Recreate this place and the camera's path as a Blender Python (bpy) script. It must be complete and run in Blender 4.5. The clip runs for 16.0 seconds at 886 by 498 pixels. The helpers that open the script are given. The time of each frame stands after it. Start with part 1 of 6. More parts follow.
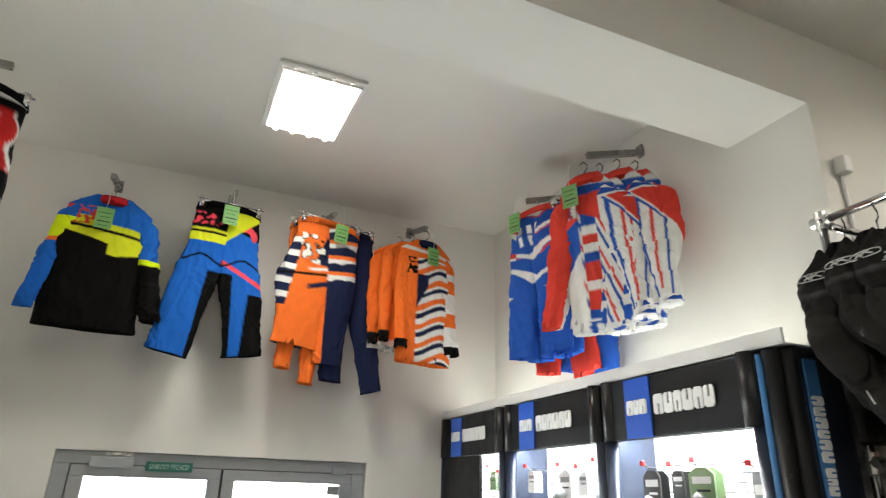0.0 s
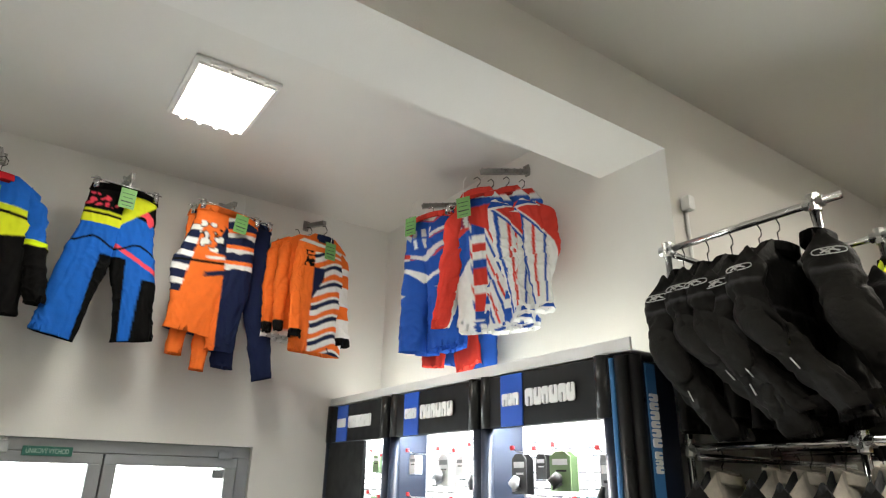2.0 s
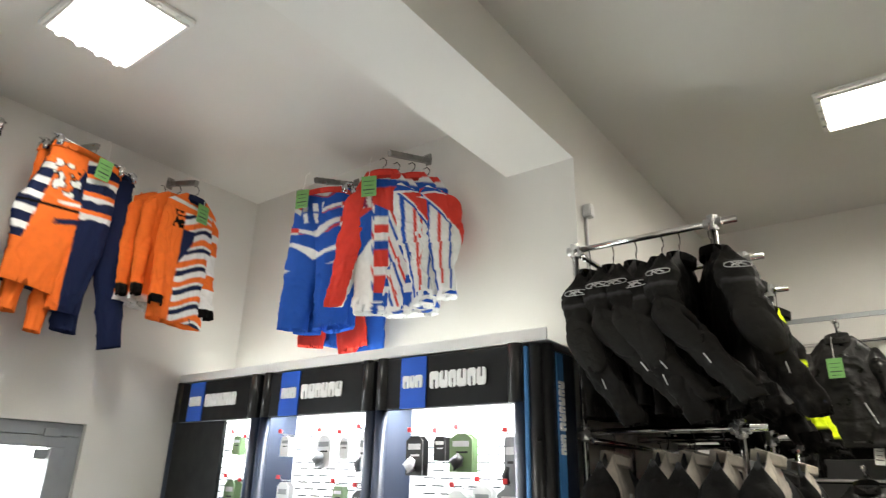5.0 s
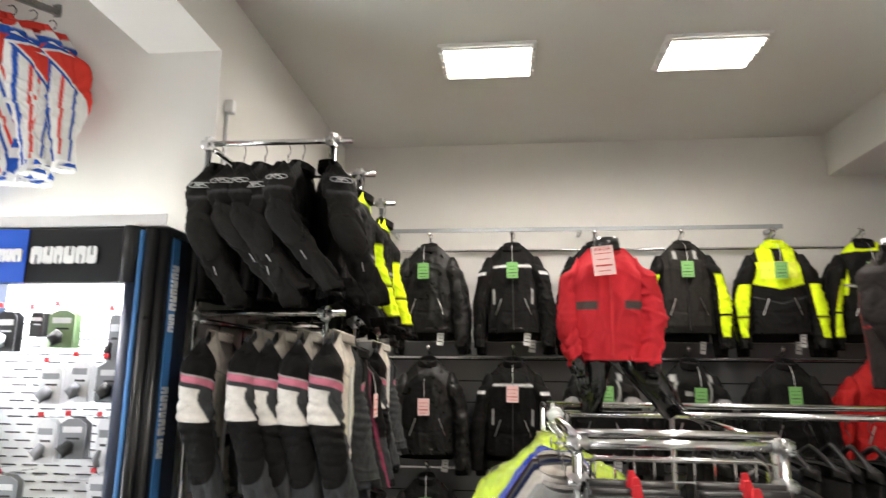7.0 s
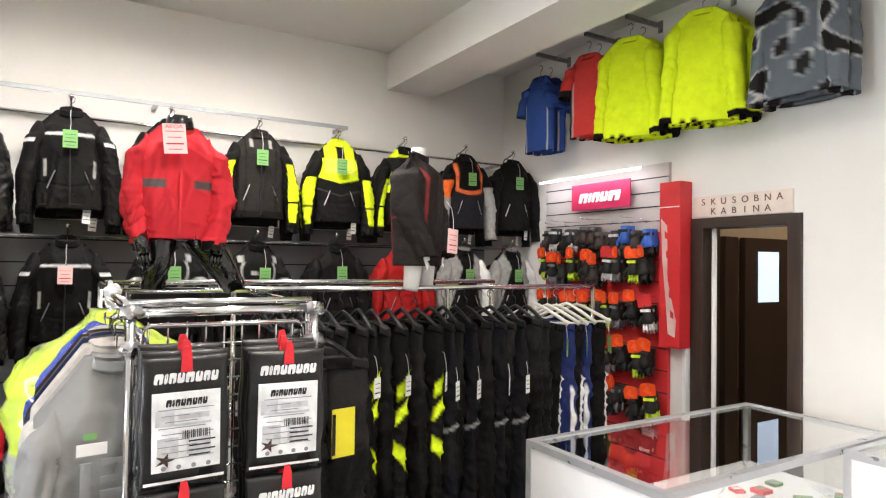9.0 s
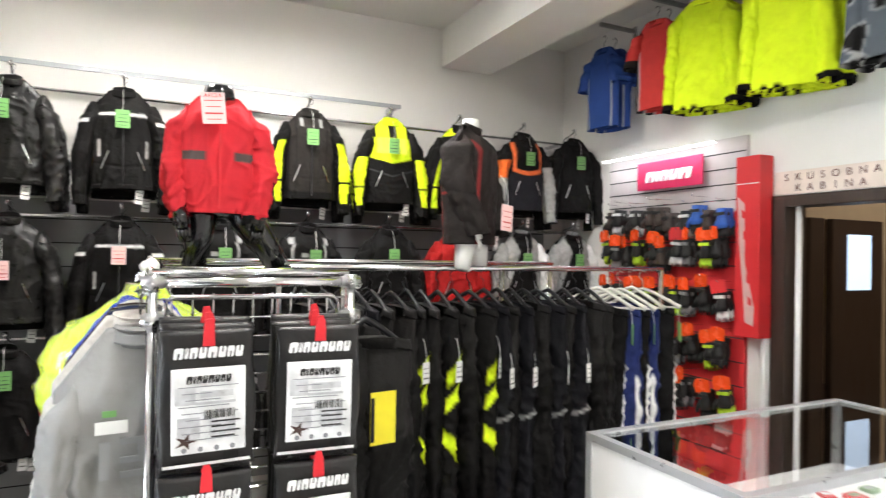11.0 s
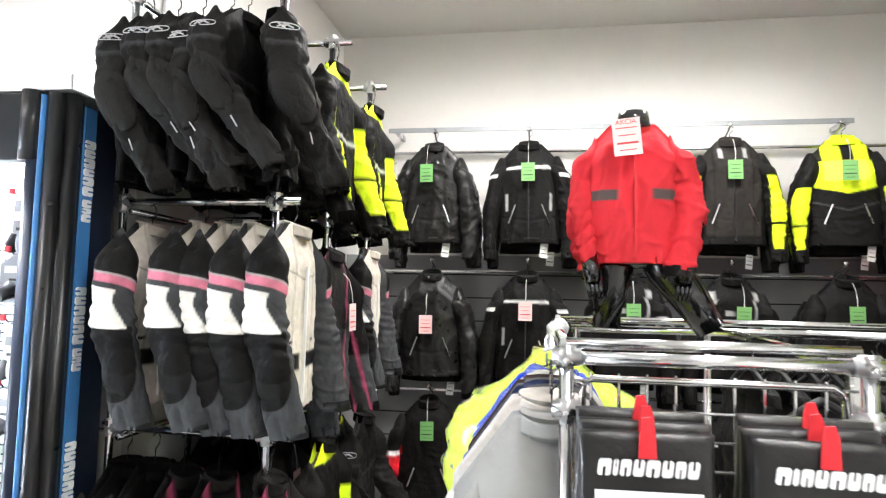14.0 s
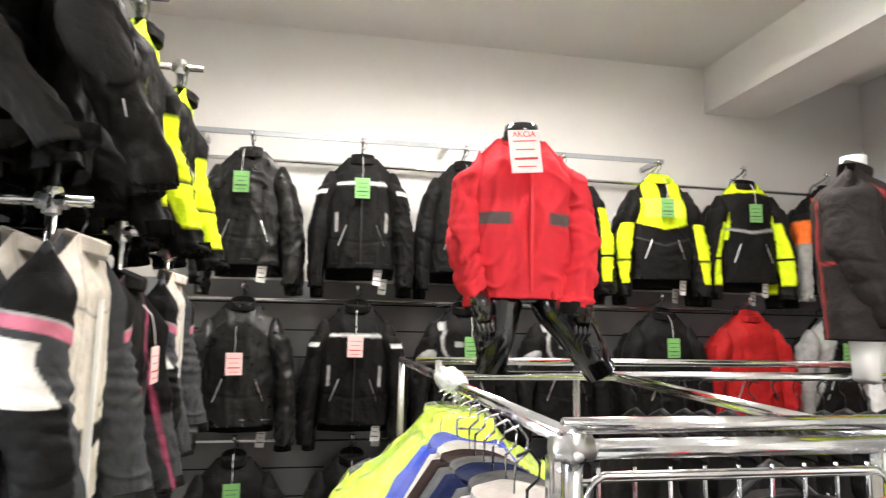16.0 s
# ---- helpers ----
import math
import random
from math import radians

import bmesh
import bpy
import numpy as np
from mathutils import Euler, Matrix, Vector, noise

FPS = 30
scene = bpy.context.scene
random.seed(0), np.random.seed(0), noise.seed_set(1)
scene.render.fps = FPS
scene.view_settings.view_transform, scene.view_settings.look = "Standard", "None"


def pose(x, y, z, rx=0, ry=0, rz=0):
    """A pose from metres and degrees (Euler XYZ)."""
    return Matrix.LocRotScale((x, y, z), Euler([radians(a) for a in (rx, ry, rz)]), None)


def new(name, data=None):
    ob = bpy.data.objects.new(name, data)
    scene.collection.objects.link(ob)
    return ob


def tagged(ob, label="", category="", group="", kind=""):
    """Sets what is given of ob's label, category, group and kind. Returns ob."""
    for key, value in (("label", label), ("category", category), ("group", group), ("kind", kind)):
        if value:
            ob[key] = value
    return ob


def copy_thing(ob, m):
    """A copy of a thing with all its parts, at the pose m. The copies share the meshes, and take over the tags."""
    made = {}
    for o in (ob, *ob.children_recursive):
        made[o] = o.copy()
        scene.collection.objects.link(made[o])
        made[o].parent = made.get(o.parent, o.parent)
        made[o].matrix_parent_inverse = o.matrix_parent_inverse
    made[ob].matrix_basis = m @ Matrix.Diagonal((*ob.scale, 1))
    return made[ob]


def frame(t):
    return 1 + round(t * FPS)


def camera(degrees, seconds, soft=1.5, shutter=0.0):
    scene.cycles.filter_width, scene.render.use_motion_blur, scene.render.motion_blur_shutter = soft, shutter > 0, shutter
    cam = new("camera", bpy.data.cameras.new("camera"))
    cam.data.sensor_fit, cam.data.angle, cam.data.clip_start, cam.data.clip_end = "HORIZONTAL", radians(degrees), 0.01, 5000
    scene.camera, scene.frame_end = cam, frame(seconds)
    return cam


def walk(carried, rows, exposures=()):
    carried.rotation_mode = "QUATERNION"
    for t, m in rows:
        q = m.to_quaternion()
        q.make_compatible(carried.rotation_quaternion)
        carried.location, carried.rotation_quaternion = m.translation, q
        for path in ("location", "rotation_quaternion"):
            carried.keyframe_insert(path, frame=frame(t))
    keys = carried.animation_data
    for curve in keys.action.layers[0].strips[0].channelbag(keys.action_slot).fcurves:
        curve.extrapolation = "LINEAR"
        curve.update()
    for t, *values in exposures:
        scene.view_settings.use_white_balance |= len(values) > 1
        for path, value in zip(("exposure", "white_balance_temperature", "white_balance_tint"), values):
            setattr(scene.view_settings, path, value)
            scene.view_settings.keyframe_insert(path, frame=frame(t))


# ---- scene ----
# camera: seconds, x, y, z, yaw, pitch, roll
cam = camera(70.4, 16.0, soft=1.2, shutter=0.35)
PATH = [
    (0.0, -0.089, -0.001, 1.859, -23.72, 21.44, -1.52),
    (0.5, -0.150, -0.057, 1.875, -27.50, 21.35, -1.41),
    (1.0, -0.192, -0.124, 1.868, -30.25, 21.31, -1.22),
    (1.5, -0.217, -0.180, 1.851, -32.44, 20.86, -1.10),
    (2.0, -0.272, -0.171, 1.843, -35.08, 20.47, -1.05),
    (2.5, -0.398, -0.131, 1.835, -37.74, 20.39, -1.13),
    (3.0, -0.459, -0.093, 1.833, -39.10, 20.12, -1.23),
    (3.2, -0.452, -0.064, 1.821, -39.56, 20.26, -1.27),
    (5.3, -0.561, 0.161, 1.787, -56.67, 19.64, -1.01),
    (5.5, -0.558, 0.117, 1.798, -58.99, 18.98, -0.78),
    (6.0, -0.593, 0.080, 1.786, -68.11, 17.02, -0.89),
    (6.5, -0.644, 0.002, 1.762, -76.86, 14.22, -0.79),
    (7.0, -0.717, -0.081, 1.754, -84.10, 10.96, -0.55),
    (7.5, -0.777, -0.108, 1.739, -91.92, 7.19, -0.62),
    (8.0, -0.808, -0.066, 1.710, -103.17, 2.99, -0.65),
    (8.5, -0.826, -0.070, 1.716, -115.62, 1.37, -0.85),
    (8.7, -0.858, -0.083, 1.724, -120.95, 1.19, -0.81),
    (10.8, -0.737, -0.217, 1.659, -118.33, 0.25, -0.88),
    (11.0, -0.706, -0.237, 1.659, -115.39, 0.34, -0.91),
    (11.5, -0.571, -0.303, 1.670, -109.94, 0.86, -0.93),
    (12.0, -0.466, -0.383, 1.670, -101.84, 1.72, -0.94),
    (12.5, -0.407, -0.473, 1.670, -91.49, 3.05, -1.02),
    (13.0, -0.374, -0.450, 1.665, -84.71, 3.57, -1.08),
    (13.5, -0.299, -0.322, 1.669, -82.19, 4.12, -1.14),
    (14.0, -0.182, -0.218, 1.675, -80.67, 4.51, -1.23),
    (14.5, -0.028, -0.161, 1.694, -80.16, 5.80, -1.26),
    (15.0, 0.074, -0.090, 1.709, -81.90, 6.53, -1.34),
    (15.5, 0.149, 0.012, 1.710, -91.35, 7.18, -1.34),
    (16.0, 0.240, 0.053, 1.722, -100.62, 6.98, -1.09),
]
EXPOSURES = [(0.0, -0.48, 6900, 7), (3.0, -0.45, 6900, 7), (5.5, -0.38, 6800, 8), (7.0, -0.10, 6700, 12), (8.5, 0.34, 6600, 14), (11.0, 0.62, 6350, 11), (12.5, 0.62, 6150, 11), (14.5, 0.80, 6250, 11), (16.0, 0.70, 6500, 13)]
walk(cam, [(t, pose(x, y, z, 90 + pitch, roll, yaw)) for t, x, y, z, yaw, pitch, roll in PATH], EXPOSURES)
# ---- light ----
world = bpy.data.worlds.new("world")
scene.world = world
world.use_nodes = True
sky = world.node_tree.nodes.new("ShaderNodeTexSky")
sky.sky_type, sky.sun_disc, sky.sun_elevation, sky.sun_rotation = "NISHITA", False, radians(40), radians(160)
world.node_tree.links.new(sky.outputs["Color"], world.node_tree.nodes["Background"].inputs["Color"])
world.node_tree.nodes["Background"].inputs["Strength"].default_value = 0.12


def area(name, m, sx, sy, watts, colour=(1, 0.965, 0.90), spread=180):
    data = bpy.data.lights.new(name, "AREA")
    data.shape, data.size, data.size_y, data.energy, data.color = "RECTANGLE", sx, sy, watts, colour
    data.spread = radians(spread)
    ob = new(name, data)
    ob.matrix_world = m
    return ob


CEIL, ALCOVE = 3.48, 3.52
LAMP_W = 24
# The last three lamps are unseen, added to fill the room with light.
LAMPS = [(2.56, 0.02, CEIL), (2.56, -1.18, CEIL), (0.30, 2.49, ALCOVE), (0.35, -0.85, CEIL), (-1.9, -1.2, CEIL), (-1.9, -3.0, CEIL)]
for lx, ly, lz in LAMPS:
    area("lamp_light", pose(lx, ly, lz - 0.075), 0.33, 0.47, LAMP_W * (0.5 if ly > 2 else 1), (0.98, 1.0, 0.96) if ly > 2 else (1, 0.965, 0.90), 150 if ly > 2 else 166)
# daylight through the glazed door
area("door_daylight", pose(0.24, 3.80, 1.1, -90, 0, 0), 1.3, 1.8, 60, (0.86, 0.93, 1.0))

# ---- materials ----


def mat(name, colour, rough=0.5, metal=0.0, var=0.08, scale=12.0, bump=0.0, bscale=60.0, coat=0.0, spec=0.5, stretch=(1, 1, 1), rvar=0.1):
    m = bpy.data.materials.new(name)
    m.use_nodes = True
    nt = m.node_tree
    b = nt.nodes["Principled BSDF"]
    b.inputs["Roughness"].default_value, b.inputs["Metallic"].default_value = rough, metal
    b.inputs["Coat Weight"].default_value, b.inputs["Specular IOR Level"].default_value = coat, spec
    tc = nt.nodes.new("ShaderNodeTexCoord")
    mp = nt.nodes.new("ShaderNodeMapping")
    mp.inputs["Scale"].default_value = stretch
    nt.links.new(tc.outputs["Object"], mp.inputs["Vector"])
    n1 = nt.nodes.new("ShaderNodeTexNoise")
    n1.inputs["Scale"].default_value, n1.inputs["Detail"].default_value = scale, 6
    nt.links.new(mp.outputs["Vector"], n1.inputs["Vector"])
    if colour is None:
        at = nt.nodes.new("ShaderNodeAttribute")
        at.attribute_name = "print"
        src = at.outputs["Color"]
    else:
        rgb = nt.nodes.new("ShaderNodeRGB")
        rgb.outputs[0].default_value = (*colour, 1)
        src = rgb.outputs[0]
    hsv = nt.nodes.new("ShaderNodeHueSaturation")
    mr = nt.nodes.new("ShaderNodeMapRange")
    mr.inputs[1].default_value, mr.inputs[2].default_value = 0.3, 0.7
    mr.inputs[3].default_value, mr.inputs[4].default_value = 1 - var, 1 + var
    nt.links.new(n1.outputs["Fac"], mr.inputs[0])
    nt.links.new(mr.outputs[0], hsv.inputs["Value"])
    nt.links.new(src, hsv.inputs["Color"])
    nt.links.new(hsv.outputs[0], b.inputs["Base Color"])
    m2 = nt.nodes.new("ShaderNodeMapRange")
    m2.inputs[1].default_value, m2.inputs[2].default_value = 0.3, 0.7
    m2.inputs[3].default_value, m2.inputs[4].default_value = max(0.02, rough - rvar), min(1, rough + rvar)
    nt.links.new(n1.outputs["Fac"], m2.inputs[0])
    nt.links.new(m2.outputs[0], b.inputs["Roughness"])
    if bump:
        n2 = nt.nodes.new("ShaderNodeTexNoise")
        n2.inputs["Scale"].default_value, n2.inputs["Detail"].default_value = bscale, 4
        nt.links.new(mp.outputs["Vector"], n2.inputs["Vector"])
        bp = nt.nodes.new("ShaderNodeBump")
        bp.inputs["Strength"].default_value, bp.inputs["Distance"].default_value = bump, 0.01
        nt.links.new(n2.outputs["Fac"], bp.inputs["Height"])
        nt.links.new(bp.outputs[0], b.inputs["Normal"])
    return m


def glow(name, colour, strength):
    m = bpy.data.materials.new(name)
    m.use_nodes = True
    b = m.node_tree.nodes["Principled BSDF"]
    b.inputs["Base Color"].default_value = (*colour, 1)
    b.inputs["Emission Color"].default_value = (*colour, 1)
    b.inputs["Emission Strength"].default_value = strength
    return m


def glass_mat(name, tint=(1, 1, 1), rough=0.0):
    m = bpy.data.materials.new(name)
    m.use_nodes = True
    b = m.node_tree.nodes["Principled BSDF"]
    b.inputs["Base Color"].default_value = (*tint, 1)
    b.inputs["Transmission Weight"].default_value, b.inputs["IOR"].default_value = 1.0, 1.45
    b.inputs["Roughness"].default_value = rough
    return m


PLASTER = mat("plaster_wall", (0.735, 0.72, 0.69), 0.85, var=0.03, scale=1.6, bump=0.12, bscale=140)
CEILM = mat("ceiling_paint", (0.71, 0.695, 0.66), 0.9, var=0.03, scale=1.2, bump=0.1, bscale=160)
# The floor stays out of view; its grey is raised to bounce light upwards.
FLOORM = mat("floor_tile", (0.42, 0.41, 0.39), 0.35, var=0.12, scale=3, bump=0.05)
GREYPANEL = mat("grey_wall_panel", (0.25, 0.255, 0.26), 0.6, var=0.08, scale=4, bump=0.05)
WHITE = mat("white_laminate", (0.8, 0.8, 0.8), 0.4, var=0.02)
SLATWHITE = mat("white_slat_panel", (0.85, 0.86, 0.88), 0.45, var=0.02)
BLACKP = mat("black_plastic", (0.006, 0.006, 0.007), 0.35, var=0.2, bump=0.04)
BLACKM = mat("matt_black_board", (0.006, 0.0065, 0.008), 0.5, var=0.15, spec=0.3)
NAVYP = mat("dark_navy_plastic", (0.009, 0.017, 0.040), 0.42, var=0.05)
NAVYL = mat("navy_pillar_plastic", (0.007, 0.012, 0.028), 0.4, var=0.05)
BLUEP = mat("bright_blue_print", (0.015, 0.10, 0.55), 0.4, var=0.05)
BLUEBAND = mat("side_blue_band", (0.05, 0.19, 0.45), 0.45, var=0.04)
WHITEP = mat("white_print", (0.85, 0.85, 0.85), 0.5, var=0.02)
CHROME = mat("chrome_tube", (0.72, 0.72, 0.73), 0.16, 1.0, var=0.1, scale=30, rvar=0.08)
STEEL = mat("brushed_steel", (0.5, 0.5, 0.5), 0.3, 1.0, var=0.12, scale=25)
ALU = mat("grey_aluminium_frame", (0.32, 0.335, 0.35), 0.42, 0.3, var=0.06)
BROWN = mat("dark_brown_wood", (0.035, 0.02, 0.014), 0.45, var=0.25, scale=6, stretch=(6, 6, 0.6), bump=0.08)
BEIGE = mat("beige_corridor_paint", (0.42, 0.34, 0.25), 0.8, var=0.05)
LAMPHOUSE = mat("lamp_housing_white", (0.75, 0.74, 0.72), 0.45, var=0.03)
TUBE = glow("lit_lamp_grid", (1, 0.97, 0.92), 14)
STRIP = glow("led_strip", (1, 1, 1), 5)
DAY = glow("daylight_outside", (0.93, 0.97, 1.0), 7)
FROST = glow("frosted_window", (0.55, 0.7, 0.9), 0.9)
CLOTH = mat("printed_cloth", None, 0.85, var=0.05, scale=25, bump=0.12, bscale=80, spec=0.10)
NYLON = mat("textured_nylon", None, 0.62, var=0.14, scale=30, bump=0.5, bscale=38, spec=0.09)
LEATHER = mat("black_leather", None, 0.36, var=0.2, scale=20, bump=0.3, bscale=38, rvar=0.12, spec=0.3)
GREENTAG = mat("green_price_card", (0.17, 0.40, 0.12), 0.55, var=0.04)
PINKTAG = mat("pink_price_card", (0.86, 0.58, 0.56), 0.55, var=0.04)
WHITETAG = mat("white_swing_tag", (0.82, 0.82, 0.8), 0.5, var=0.03)
INK = mat("dark_ink", (0.03, 0.03, 0.03), 0.6, var=0.05)
REDINK = mat("red_ink", (0.55, 0.04, 0.04), 0.6, var=0.05)
RED = mat("red_board", (0.62, 0.03, 0.035), 0.4, var=0.05)
REDRIB = mat("red_ribbon", (0.65, 0.02, 0.03), 0.7, var=0.12, bump=0.2)
ORANGEC = mat("orange_card", (0.85, 0.09, 0.02), 0.25, var=0.1)
CLEAR = glass_mat("clear_glass", (0.96, 0.98, 0.97))
FILM = glass_mat("plastic_film", (0.97, 0.98, 0.98), 0.08)
FILM.node_tree.nodes["Principled BSDF"].inputs["Transmission Weight"].default_value = 0.9
MANN = mat("black_gloss_mannequin", (0.008, 0.008, 0.009), 0.14, var=0.1, coat=0.6)
MANNW = mat("white_mannequin", (0.78, 0.78, 0.76), 0.35, var=0.03)
SIGNGREY = mat("pale_sign_letters", (0.45, 0.58, 0.52), 0.5, var=0.03)
SEAL = mat("rubber_seal", (0.12, 0.125, 0.13), 0.6)
GREENSIGN = mat("green_exit_sign", (0.015, 0.13, 0.10), 0.4, var=0.05)

# ---- building helpers ----


class Shape:
    """Vertices and faces of one mesh."""

    def __init__(self):
        self.v, self.f = [], []

    def add(self, verts, faces):
        n = len(self.v)
        self.v += [tuple(p) for p in verts]
        self.f += [tuple(i + n for i in f) for f in faces]
        return self

    def box(self, x0, y0, z0, x1, y1, z1):
        v = [(x, y, z) for z in (z0, z1) for y in (y0, y1) for x in (x0, x1)]
        return self.add(v, [(0, 2, 3, 1), (4, 5, 7, 6), (0, 1, 5, 4), (2, 6, 7, 3), (0, 4, 6, 2), (1, 3, 7, 5)])

    def tube(self, pts, r, n=8, cap=True):
        pts = [Vector(p) for p in pts]
        rings = []
        for i, p in enumerate(pts):
            d = (pts[min(i + 1, len(pts) - 1)] - pts[max(i - 1, 0)]).normalized()
            a = d.cross(Vector((0, 0, 1)))
            if a.length < 0.05:
                a = d.cross(Vector((1, 0, 0)))
            a.normalize()
            b = d.cross(a)
            rr = r[i] if isinstance(r, (list, tuple)) else r
            rings.append([p + rr * (a * math.cos(2 * math.pi * k / n) + b * math.sin(2 * math.pi * k / n)) for k in range(n)])
        v = [q for ring in rings for q in ring]
        f = [(i * n + k, i * n + (k + 1) % n, (i + 1) * n + (k + 1) % n, (i + 1) * n + k) for i in range(len(pts) - 1) for k in range(n)]
        if cap:
            f += [tuple(range(n))[::-1], tuple((len(pts) - 1) * n + k for k in range(n))]
        return self.add(v, f)

    def prism(self, outline, y0, y1):
        """outline: x, z points, extruded along y."""
        n = len(outline)
        v = [(x, y0, z) for x, z in outline] + [(x, y1, z) for x, z in outline]
        f = [tuple(range(n)), tuple(range(2 * n - 1, n - 1, -1))] + [(k, k + n, (k + 1) % n + n, (k + 1) % n) for k in range(n)]
        return self.add(v, f)

    def mesh(self, name, bevel=0.0, segments=2, smooth=False):
        me = bpy.data.meshes.new(name)
        me.from_pydata(self.v, [], self.f)
        bm = bmesh.new()
        bm.from_mesh(me)
        bmesh.ops.recalc_face_normals(bm, faces=bm.faces)
        if bevel:
            bmesh.ops.bevel(bm, geom=bm.edges[:], offset=bevel, segments=segments, profile=0.6, affect="EDGES", clamp_overlap=True)
        bm.to_mesh(me)
        bm.free()
        if smooth:
            me.polygons.foreach_set("use_smooth", [True] * len(me.polygons))
        return me


def part(name, shape, material, parent=None, label="", bevel=0.0, smooth=False, m=None):
    me = shape.mesh(name, bevel, smooth=smooth) if isinstance(shape, Shape) else shape
    if material and not me.materials:
        me.materials.append(material)
    ob = new(name, me)
    if parent:
        ob.parent = parent
    if m is not None:
        ob.matrix_basis = m
    return tagged(ob, label)


def thing(name, m, label, category, group="", kind=""):
    ob = new(name)
    ob.empty_display_size = 0.1
    ob.matrix_basis = m
    return tagged(ob, label, category, group, kind)


def structure(name, shape, material, label, bevel=0.0, category="wall"):
    return tagged(part(name, shape, material, None, "", bevel), label, category, "", "structure")


def lettering(name, text, size, material, parent, m, depth=0.002):
    cu = bpy.data.curves.new(name, "FONT")
    cu.body, cu.size, cu.extrude, cu.align_x, cu.align_y = text, size, depth, "CENTER", "CENTER"
    tmp = bpy.data.objects.new(name, cu)
    me = bpy.data.meshes.new_from_object(tmp)
    bpy.data.objects.remove(tmp)
    return part(name, me, material, parent, m=m)


def word_blocks(name, widths, h, material, parent, m, gap=0.15, depth=0.003, slant=0.0):
    """Plain rounded blocks in place of a brand's lettering, in the local xz plane."""
    x = -(sum(widths) * h + gap * h * (len(widths) - 1)) / 2
    for turn, w in enumerate(widths):
        w *= h
        e = 0.12 * h
        n0, n1 = x + 0.40 * w, x + 0.62 * w
        o = [(x + e, -h / 2), (n0, -h / 2), (n0, 0.02 * h), (n1, 0.02 * h), (n1, -h / 2), (x + w - e, -h / 2), (x + w, -h / 2 + e), (x + w, h / 2 - e), (x + w - e, h / 2), (x + e, h / 2), (x, h / 2 - e), (x, -h / 2 + e)]
        if turn % 2:
            o = [(p, -q) for p, q in o[::-1]]
        part(name, Shape().prism([(p + slant * q, q) for p, q in o], -depth, depth), material, parent, m=m)
        x += w + gap * h


# ---- setting ----
N, E, OX, S, W = 3.5, 3.93, 1.79, -3.62, -4.0
BY0, BY1, BZ = 1.20, 1.55, 3.17
structure("floor", Shape().box(W - 0.2, -7.2, -0.1, E + 0.2, N + 0.2, 0.0), FLOORM, "unseen grey shop floor, pale to bounce light upwards", category="floor")
structure("ceiling", Shape().box(W, -3.0, CEIL, E, BY0, CEIL + 0.2), CEILM, "plain off-white painted shop ceiling", category="ceiling")
structure("ceiling_alcove", Shape().box(-1.9, BY1, ALCOVE, OX, N, ALCOVE + 0.2), CEILM, "off-white painted ceiling over the entrance bay", category="ceiling")
structure("ceiling_south", Shape().box(W, S, CEIL, E, -2.85, CEIL + 0.2).box(W, -7.0, CEIL - 0.5, E, S - 0.15, CEIL - 0.3), CEILM, "off-white painted ceiling at the back of the shop", category="ceiling")
structure("beam_north", Shape().box(W, BY0, BZ, OX, BY1, CEIL + 0.2), PLASTER, "plastered ceiling beam over the entrance bay", category="beam")
structure("beam_south", Shape().box(W, -2.85, BZ, E, -2.40, CEIL + 0.1), PLASTER, "plastered ceiling beam at the back of the shop", category="beam")
structure("wall_display", Shape().box(OX, BY0, 0, OX + 0.2, N + 0.15, ALCOVE + 0.2), PLASTER, "white plastered wall behind the accessory displays")
structure("wall_return", Shape().box(OX + 0.2, BY0, 0, E + 0.2, BY0 + 0.2, CEIL + 0.2), PLASTER, "off-white plastered wall behind the jacket rack")
structure("wall_east", Shape().box(E, S - 0.15, 0, E + 0.2, BY0, CEIL + 0.2), PLASTER, "off-white plastered wall above the jacket rails")
structure("wall_alcove_west", Shape().box(-2.1, BY0, 0, -1.9, N + 0.15, ALCOVE + 0.2), PLASTER, "white plastered side wall of the entrance bay")
# two unseen walls, added to close the room behind the camera
structure("wall_north_west", Shape().box(W, BY0, 0, -2.1, BY0 + 0.2, CEIL + 0.2), PLASTER, "added unseen wall beside the entrance bay, closing the room")
structure("wall_west", Shape().box(W - 0.2, -7.2, 0, W, BY0 + 0.2, CEIL + 0.2), PLASTER, "added unseen wall closing the west side of the shop")
DX0, DX1, DZ = -0.51, 0.985, 2.015
structure("wall_north", Shape().box(-1.9, N, 0, DX0, N + 0.15, ALCOVE + 0.2).box(DX1, N, 0, OX, N + 0.15, ALCOVE + 0.2).box(DX0, N, DZ, DX1, N + 0.15, ALCOVE + 0.2), PLASTER, "off-white plastered entrance wall")
KX0, KX1, KZ = 1.14, 1.80, 2.01
structure("wall_south", Shape().box(W, S - 0.15, 0, KX0, S, CEIL + 0.2).box(KX1, S - 0.15, 0, E, S, CEIL + 0.2).box(KX0, S - 0.15, KZ, KX1, S, CEIL + 0.2), PLASTER, "cream plastered wall beside the fitting room")
structure("wall_corridor", Shape().box(2.25, -7.0, 0, 2.4, S - 0.15, 3.2).box(0.2, -7.0, 0, 0.35, S - 0.15, 3.2).box(W, -7.2, 0, E, -7.0, 3.2), BEIGE, "beige painted corridor wall behind the fitting room opening")
structure("wall_panel", Shape().box(E - 0.03, -3.4, 0.05, E, 1.12, 1.96), GREYPANEL, "grey slat wall panel behind the jackets", 0.003)


